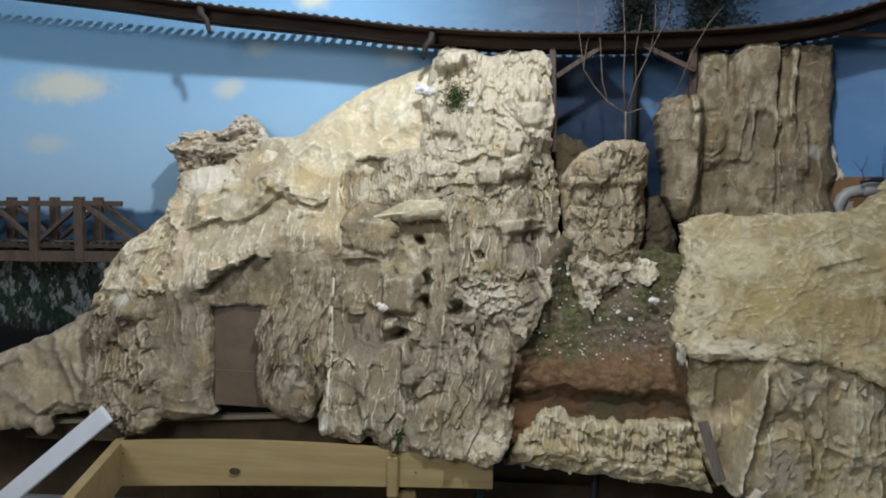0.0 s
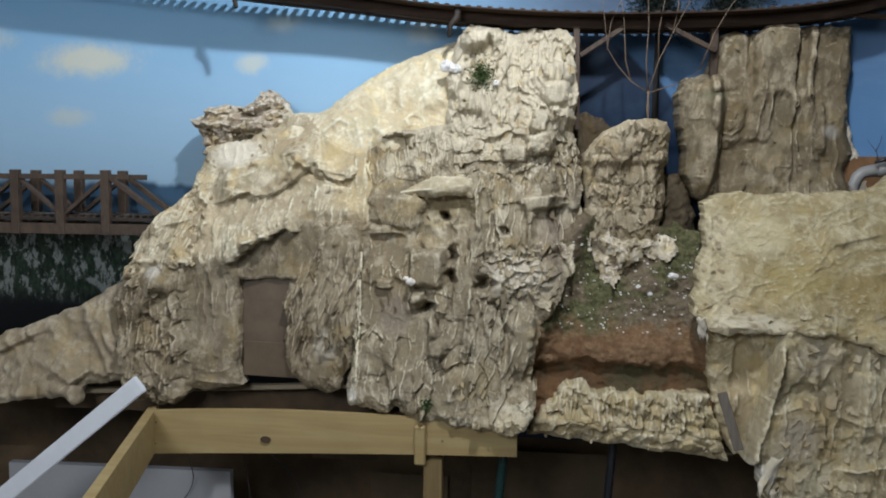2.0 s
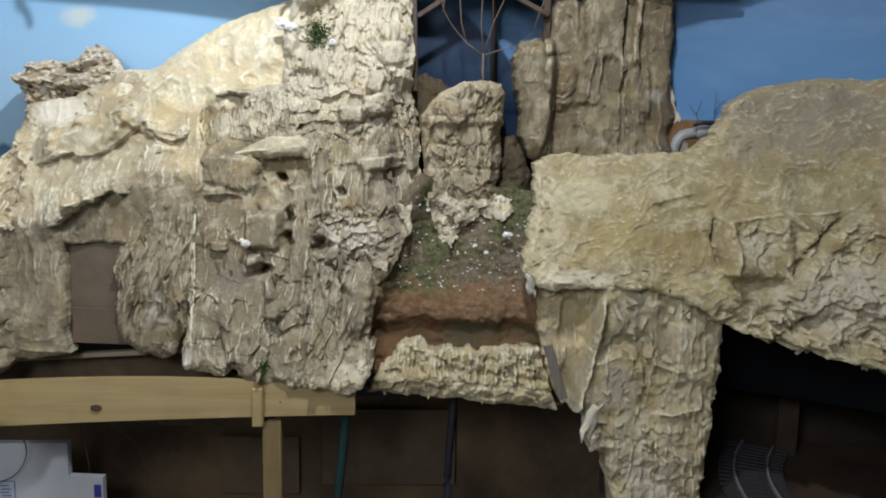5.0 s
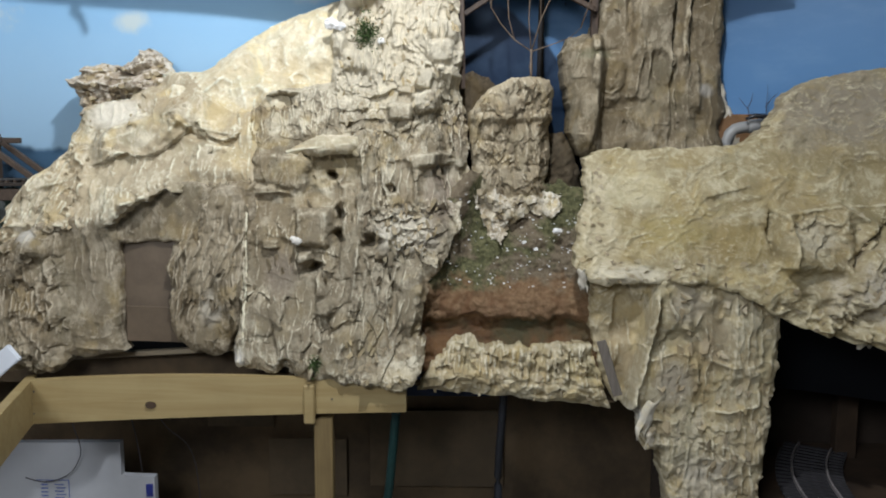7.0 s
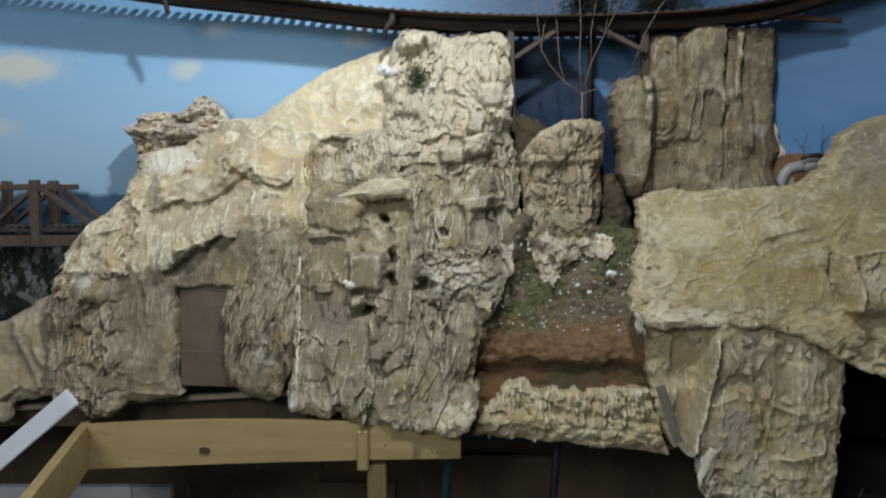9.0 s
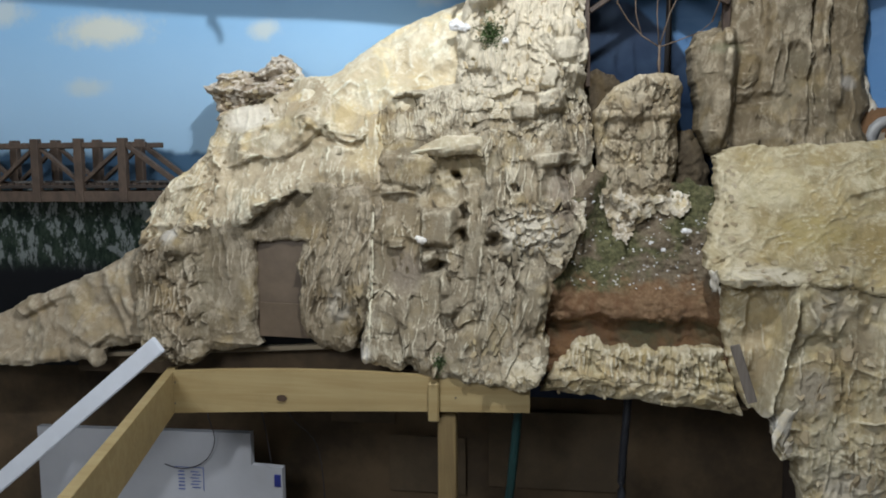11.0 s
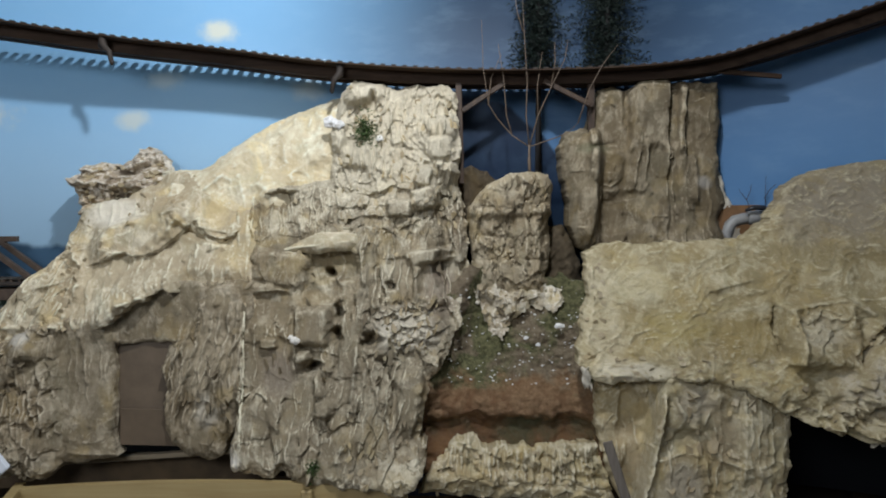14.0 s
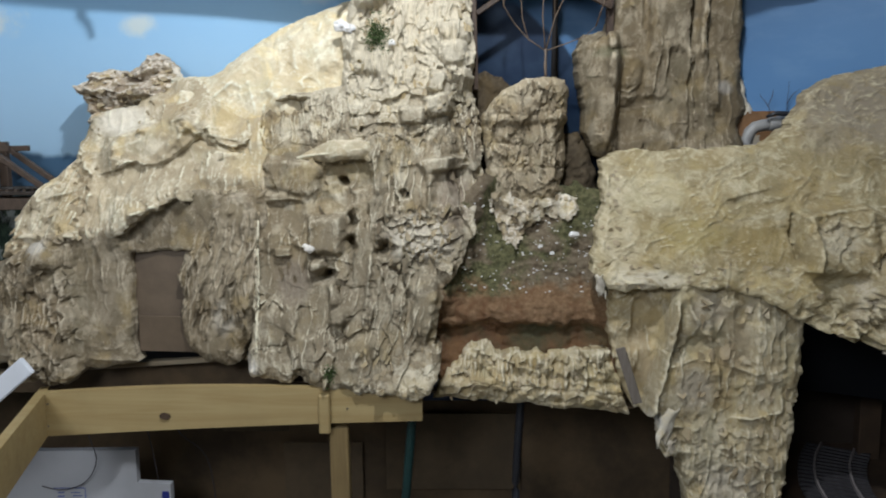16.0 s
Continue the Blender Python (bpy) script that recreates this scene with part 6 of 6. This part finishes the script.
def bare_tree():
    t = thing("bare_tree", (0.157, 0.11, 1.66), "leafless twig tree with thin forking branches on the pillar", "tree")
    y = 0.10
    trunk = part("trunk", rod([(0.158, y, 1.655), (0.157, y, 1.70), (0.158, y, 1.735)], [0.0042, 0.0036, 0.003], 8), M_TWIG, t)
    for pts in (((0.158, 1.733), (0.122, 1.757), (0.092, 1.790), (0.071, 1.822), (0.060, 1.90), (0.058, 2.00)),
                ((0.158, 1.735), (0.152, 1.80), (0.154, 1.87), (0.147, 1.98), (0.145, 2.04)),
                ((0.159, 1.735), (0.178, 1.80), (0.206, 1.86), (0.233, 1.914), (0.241, 1.955)),
                ((0.158, 1.732), (0.196, 1.744), (0.236, 1.757), (0.262, 1.78)),
                ((0.122, 1.757), (0.110, 1.80), (0.104, 1.88), (0.092, 1.95)),
                ((0.071, 1.822), (0.078, 1.88), (0.100, 1.93)),
                ((0.262, 1.78), (0.285, 1.85), (0.315, 1.905), (0.347, 1.945)),
                ((0.178, 1.80), (0.176, 1.86), (0.186, 1.93)),
                ((0.206, 1.86), (0.214, 1.91), (0.212, 1.95)),
                ((0.147, 1.98), (0.135, 2.02), (0.128, 2.06))):
        n = len(pts)
        part("branch", rod([(px, y + 0.012 * math.sin(9 * px + k), pz) for k, (px, pz) in enumerate(pts)], [0.0016 * (1 - 0.7 * k / (n - 1)) for k in range(n)], 6), M_TWIG, t)


bare_tree()


# ---- the far bridge ----
def bridge():
    t = thing("truss_bridge", (-1.2, 0.22, 1.4), "brown timber truss bridge with a track, behind the hillside", "bridge")
    x0, x1, zt, zd = -1.75, -1.04, 1.546, 1.436
    for y in (0.185, 0.265):
        part("top_chord", box((x1 - x0, 0.012, 0.013), Matrix.Translation(((x0 + x1) / 2, y, zt)), 0.001), M_BRIDGE, t)
        part("bottom_chord", box((0.85, 0.014, 0.026), Matrix.Translation((-1.34, y, 1.420)), 0.001), M_BRIDGE, t)
        for k in range(6):
            x = -1.100 - 0.116 * k
            part("post", box((0.021, 0.017, 0.156), Matrix.Translation((x, y - 0.003, 1.484)), 0.001), M_BRIDGE, t)
            if k < 5:
                a, b = (x - 0.116, zd + 0.015), (x, zt)
                if k % 2:
                    a, b = (x - 0.116, zt), (x, zd + 0.015)
                part("diagonal", bar((a[0], y + 0.004, a[1]), (b[0], y + 0.004, b[1]), 0.013, 0.009), M_BRIDGE, t)
        part("end_post", bar((-1.090, y, zt), (-0.960, y, 1.450), 0.014, 0.012), M_BRIDGE, t)
    part("deck", box((0.85, 0.085, 0.008), Matrix.Translation((-1.34, 0.225, 1.444)), 0.001), M_TIE, t)
    tie = link("tie", *box_data((0.006, 0.062, 0.005)), M_BRIDGE, False)
    for k in range(40):
        ob = new("tie", tie)
        ob.parent, ob.matrix_parent_inverse = t, t.matrix_world.inverted()
        ob.matrix_basis = Matrix.Translation((-1.74 + 0.02 * k, 0.225, 1.4505))
    for y in (0.209, 0.241):
        part("rail", box((0.85, 0.002, 0.005), Matrix.Translation((-1.34, y, 1.4555)), 0), M_RAIL, t, "thin steel rail")
    drawn_in(t, 0.955)


bridge()


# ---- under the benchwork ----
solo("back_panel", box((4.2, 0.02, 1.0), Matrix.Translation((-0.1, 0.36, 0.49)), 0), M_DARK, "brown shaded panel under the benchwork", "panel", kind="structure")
for x, z, w, h, tone in ((-0.55, 0.86, 0.17, 0.07, M_SHEET), (-0.38, 0.72, 0.20, 0.15, M_SHEET), (-0.05, 0.77, 0.34, 0.20, M_SHEET)):
    solo("card_sheet", box((w, 0.004, h), Matrix.Translation((x, 0.335, z)), 0.0005), tone, "faded brown card sheet against the back panel", "card", "card sheets")


def foam_board():
    t = thing("foam_board", (-0.95, 0.15, 0.0), "white insulation board with blue print and blue tape", "board")
    bm = bmesh.new()
    shape = [(-1.35, 0.0), (-0.705, 0.0), (-0.705, 0.765), (-0.783, 0.768), (-0.783, 0.848), (-1.35, 0.842)]
    face = bm.faces.new([bm.verts.new((x, 0.15, z)) for x, z in shape])
    grown = bmesh.ops.extrude_face_region(bm, geom=[face])
    bmesh.ops.translate(bm, vec=(0, 0.02, 0), verts=[v for v in grown["geom"] if isinstance(v, bmesh.types.BMVert)])
    bmesh.ops.recalc_face_normals(bm, faces=bm.faces)
    sheet = part("sheet", bm, M_FOAM, t)
    part("tape", box((0.016, 0.003, 0.030), Matrix.Translation((-0.717, 0.149, 0.733)), 0.0005), M_TAPE, t, "blue tape tab")
    for k in range(6):
        part("print_bar", box((0.022, 0.001, 0.002), Matrix.Translation((-0.93 + 0.004 * (k % 2), 0.1485, 0.745 - 0.008 * k)), 0), M_INK, sheet)
        part("print_bar", box((0.016, 0.001, 0.0025), Matrix.Translation((-0.965, 0.1485, 0.745 - 0.009 * k)), 0), M_INK, sheet)
    part("print_box", box((0.075, 0.001, 0.0015), Matrix.Translation((-0.945, 0.1485, 0.756)), 0), M_INK, sheet)
    part("print_box", box((0.0015, 0.001, 0.06), Matrix.Translation((-0.907, 0.1485, 0.727)), 0), M_INK, sheet)


foam_board()


def hanging(name, pts, r, mat, label, category):
    line = [p for p, _ in along(pts, 0.02)]
    solo(name, rod(line, [r] * len(line), 8), mat, label, category)


hanging("hose", [(-0.125, 0.06, 1.03), (-0.131, 0.05, 0.95), (-0.145, 0.05, 0.80), (-0.165, 0.06, 0.60), (-0.17, 0.06, 0.0)], 0.010, M_GREENHOSE, "dark green hose hanging under the benchwork", "hose")
hanging("hose", [(0.110, 0.12, 1.03), (0.104, 0.10, 0.95), (0.095, 0.10, 0.80), (0.098, 0.10, 0.60), (0.10, 0.11, 0.0)], 0.009, M_BLACKHOSE, "black hose hanging under the benchwork", "hose")
hanging("wire", [(-0.745, 0.051, 1.06), (-0.745, 0.06, 1.02), (-0.742, 0.13, 0.90), (-0.725, 0.14, 0.76)], 0.0012, M_WIRE, "thin dark wire hanging under the benchwork", "wire")
hanging("wire", [(-0.69, 0.051, 1.06), (-0.69, 0.06, 1.02), (-0.67, 0.13, 0.90), (-0.63, 0.20, 0.80), (-0.61, 0.20, 0.60)], 0.0012, M_WIRE, "thin dark wire hanging under the benchwork", "wire")
hanging("wire", [(-0.872, 0.051, 1.06), (-0.87, 0.06, 1.02), (-0.87, 0.11, 0.90), (-0.868, 0.135, 0.83), (-0.90, 0.14, 0.775), (-0.96, 0.14, 0.755), (-1.02, 0.14, 0.77)], 0.0012, M_WIRE, "thin dark wire looping across the foam board", "wire")
solo("blue_strip", box((0.20, 0.01, 0.05), Matrix.Translation((-0.02, 0.20, 0.975)), 0.001), M_BLUEPANEL, "dark blue painted strip in the shade", "strip")


# ---- tunnel ----
def tunnel():
    t = thing("tunnel_box", (0.95, 0.2, 0.78), "tunnel chamber under the plateau, coloured near-black for its shade", "tunnel")
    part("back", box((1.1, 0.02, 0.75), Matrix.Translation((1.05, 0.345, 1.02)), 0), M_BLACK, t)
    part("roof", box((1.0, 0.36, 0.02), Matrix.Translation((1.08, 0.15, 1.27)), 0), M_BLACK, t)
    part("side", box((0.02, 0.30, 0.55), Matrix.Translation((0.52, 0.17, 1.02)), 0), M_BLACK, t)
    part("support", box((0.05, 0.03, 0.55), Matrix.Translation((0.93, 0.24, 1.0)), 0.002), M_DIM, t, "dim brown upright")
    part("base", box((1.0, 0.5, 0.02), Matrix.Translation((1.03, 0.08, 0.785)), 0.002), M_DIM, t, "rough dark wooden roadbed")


tunnel()


def tunnel_track():
    t = thing("tunnel_track", (0.72, 0.0, 0.80), "model railway track with brown ties entering the tunnel", "track")
    pts = [(0.742, -0.16, 0.806), (0.753, -0.045, 0.806), (0.775, 0.06, 0.806), (0.820, 0.17, 0.806), (0.880, 0.27, 0.806)]
    tie = link("tie", *box_data((0.010, 0.140, 0.008)), M_TRACKTIE, False)
    for p, way in along(pts, 0.021):
        ob = new("tie", tie)
        ob.parent, ob.matrix_parent_inverse = t, t.matrix_world.inverted()
        ob.matrix_basis = Matrix.Translation(p) @ way.to_track_quat("X", "Z").to_matrix().to_4x4()
    for off in (-0.036, 0.036):
        part("rail", swept(along(pts, 0.02), (off, 0.008), 0.004, 0.008), M_RAILBARE, t, "steel rail")


tunnel_track()


# ---- small things ----
def pipe_elbow():
    t = thing("pipe_fitting", (0.64, 0.17, 1.54), "grey plastic pipe elbow lying on the plateau", "pipe")
    part("elbow", rod([(0.592, 0.14, 1.515), (0.592, 0.14, 1.545), (0.596, 0.14, 1.560), (0.606, 0.14, 1.569), (0.622, 0.14, 1.573), (0.648, 0.14, 1.576)], [0.0125] * 6, 16), M_PVC, t)
    part("socket", rod([(0.634, 0.14, 1.575), (0.637, 0.14, 1.575), (0.668, 0.14, 1.578), (0.670, 0.14, 1.578)], [0.013, 0.0150, 0.0150, 0.011], 16), M_PVC, t)
    part("clip", rod([(0.622, 0.12, 1.590), (0.640, 0.118, 1.597), (0.662, 0.118, 1.596), (0.680, 0.12, 1.586), (0.692, 0.13, 1.602), (0.698, 0.13, 1.630)], [0.003, 0.005, 0.006, 0.007, 0.006, 0.004], 10), M_BLACKHOSE, t, "black curved clip")


pipe_elbow()
solo("orange_board", box((0.13, 0.012, 0.09), Matrix.Translation((0.630, 0.205, 1.560)), 0.001), M_ORANGE, "small orange-brown board behind the pipe", "board")


def tuft(name, at, size, count, mat, label, seed):
    rng, verts, faces = random.Random(seed), [], []
    for _ in range(count):
        c = Vector(at) + Vector((rng.gauss(0, size[0]), rng.gauss(0, 0.005), rng.gauss(0, size[1])))
        d = Vector((rng.uniform(-1, 1), rng.uniform(-1, 0.1), rng.uniform(-0.4, 1))).normalized() * rng.uniform(0.004, 0.010)
        e = d.cross(Vector((rng.uniform(-1, 1), rng.uniform(-1, 1), 0.2))).normalized() * 0.0014
        k = len(verts)
        verts += [c - e, c + e, c + d * 0.7 + e * 0.6, c + d]
        faces.append((k, k + 1, k + 2, k + 3))
    solo(name, link(name, verts, faces, mat, False), mat, label, "moss", "moss tufts")


tuft("moss_tuft", (-0.190, cliff_depth(np.array([-0.19]), np.array([1.768]))[0] - 0.016, 1.766), (0.012, 0.016), 460, M_TUFT, "dark green moss tuft on the cliff", 1)
tuft("moss_tuft", (-0.280, cliff_depth(np.array([-0.28]), np.array([1.10]))[0] - 0.002, 1.10), (0.005, 0.010), 120, M_TUFT, "small green moss patch on the cliff", 2)


def lump(name, at, size, seed, label):
    rng = random.Random(seed)
    bm = bmesh.new()
    bmesh.ops.create_icosphere(bm, subdivisions=3, radius=1)
    for v in bm.verts:
        v.co *= 1 + 0.35 * noise.noise(v.co * 1.6 + Vector((seed, 0, 0))) + 0.12 * noise.noise(v.co * 5)
        v.co = Vector(at) + Vector((v.co.x * size[0], v.co.y * size[1], v.co.z * size[2]))
    solo(name, bm, M_WHITE, label, "plaster", "plaster lumps")


def on_cliff(x, z):
    return float(cliff_depth(np.array([x]), np.array([z]))[0])


for k, (x, z, s) in enumerate(((-0.265, 1.787, 0.016), (-0.247, 1.781, 0.012), (-0.160, 1.750, 0.008), (-0.321, 1.339, 0.009), (-0.334, 1.342, 0.006))):
    lump("plaster_lump", (x, on_cliff(x, z) - 0.005, z), (s, s * 0.7, s * 0.8), k + 1, "bare white plaster lump stuck on the cliff")
lump("plaster_lump", (0.214, 0.055, 1.353), (0.011, 0.007, 0.006), 9, "bare white plaster flake on the soil slope")


def dry_twig():
    t = thing("dry_twig", (0.68, 0.19, 1.58), "small dry dark twig sprig behind the pipe", "twig")
    for a, b, c in (((0.690, 1.575), (0.688, 1.625), (0.690, 1.668)), ((0.688, 1.620), (0.700, 1.640), (0.712, 1.650)), ((0.660, 1.575), (0.648, 1.615), (0.628, 1.640)),
                    ((0.648, 1.615), (0.655, 1.635), (0.657, 1.650)), ((0.730, 1.580), (0.738, 1.630), (0.748, 1.662))):
        part("twig", rod([(a[0], 0.185, a[1]), (b[0], 0.180, b[1]), (c[0], 0.180, c[1])], [0.0009, 0.0007, 0.0004], 6), M_BRACE, t)


dry_twig()


# ---- loose chips standing out of the plaster ----
def chips(parent, depth, outline, areas, material, size, seed, tall=2.0, rim=0.010):
    """Thin torn chips half sunk in a relief. Areas: x from, x to, z from, z to, how many."""
    rng, verts, faces = random.Random(seed), [], []
    for x0, x1, z0, z1, count in areas:
        xs = np.array([rng.uniform(x0, x1) for _ in range(count)])
        zs = np.array([rng.uniform(z0, z1) for _ in range(count)])
        ys, inner = depth(xs, zs), edge_distance(xs, zs, outline)
        for x, y, z, d in zip(xs, ys, zs, inner):
            if d < rim:
                continue
            r = size * rng.uniform(0.45, 1.25)
            turn = Matrix.Rotation(rng.gauss(0, 0.35), 3, "Y") @ Matrix.Rotation(rng.gauss(-0.15, 0.32), 3, "X") @ Matrix.Rotation(rng.gauss(0, 0.4), 3, "Z")
            k, n = len(verts), rng.randint(4, 6)
            a0, bend = rng.uniform(0, 6), rng.uniform(-0.25, 0.25)
            ring = []
            for s in range(n):
                a, q = a0 + 2 * math.pi * s / n, rng.uniform(0.6, 1.25)
                u, w = r * q * math.cos(a), r * q * tall * math.sin(a)
                ring.append((u, bend * (u * u + w * w) / r, w))
            at = Vector((x, y - 0.0008, z))
            for lift in (-0.0008, 0.0008):
                verts += [at + turn @ Vector((u, v + lift, w)) for u, v, w in ring]
            faces.append([k + s for s in range(n)])
            faces.append([k + n + s for s in reversed(range(n))])
            faces += [(k + (s + 1) % n, k + s, k + n + s, k + n + (s + 1) % n) for s in range(n)]
    ob = part("chip_scatter", link("chip_scatter", verts, faces, material, False), material, parent, "small torn plaster chips")
    tagged(ob, kind="stuff")


chips(mountain, cliff_depth, CLIFF, ((-0.25, 0.0, 1.55, 1.87, 90), (-0.44, 0.02, 1.50, 1.66, 60), (-0.22, -0.06, 1.05, 1.14, 70), (-0.17, -0.04, 1.30, 1.41, 80)), M_CHIP, 0.0052, 31, 2.2)
chips(mountain, cliff_depth, CLIFF, ((-0.44, 0.02, 1.14, 1.50, 50),), M_DARKCHIP, 0.0060, 41, 3.0)
chips(mountain, hillside_depth, HILLSIDE, ((-0.94, -0.76, 1.34, 1.50, 90), (-0.60, -0.42, 1.40, 1.46, 40), (-0.82, -0.42, 1.50, 1.68, 40)), M_CHIP, 0.0065, 32, 1.6)
chips(mountain, leftcast_depth, LEFTCAST, ((-0.95, -0.79, 1.08, 1.36, 90),), M_DARKCHIP, 0.0060, 33, 1.6)
chips(mountain, midcast_depth, MIDCAST, ((-0.58, -0.42, 1.13, 1.42, 40),), M_DARKCHIP, 0.0060, 34, 2.6)
chips(terrain, pier_depth, PIER, ((0.34, 0.63, 0.80, 1.02, 60), (0.40, 0.63, 1.02, 1.24, 40)), M_CHIP, 0.0085, 35, 1.8)
chips(terrain, plateau_depth, PLATEAU, ((0.62, 1.10, 1.12, 1.26, 70), (0.77, 1.10, 1.24, 1.40, 50), (0.24, 0.60, 1.25, 1.31, 50), (0.24, 0.30, 1.28, 1.50, 30)), M_CHIP, 0.0080, 36, 0.7, 0.004)
chips(tower, tower_depth, TOWER, ((0.24, 0.60, 1.52, 1.87, 30),), M_DARKCHIP, 0.0055, 37, 2.6)
chips(ledge, tray_depth, TRAY, ((-0.06, 0.30, 1.06, 1.13, 40), (-0.06, 0.30, 1.01, 1.06, 20)), M_CHIP, 0.0045, 38, 1.8, 0.003)
chips(mountain, crag_depth, CRAG, ((-0.83, -0.62, 1.63, 1.73, 130),), M_CHIP, 0.0075, 39, 0.6, 0.004)
chips(pillar, pillar_depth, PILLAR, ((0.03, 0.20, 1.60, 1.67, 60), (0.03, 0.20, 1.43, 1.60, 70)), M_DARKCHIP, 0.0055, 40, 2.0, 0.006)
chips(rubble, rubble_depth, RUBBLE, ((0.01, 0.23, 1.33, 1.44, 130),), M_CHIP, 0.0065, 42, 1.0, 0.002)
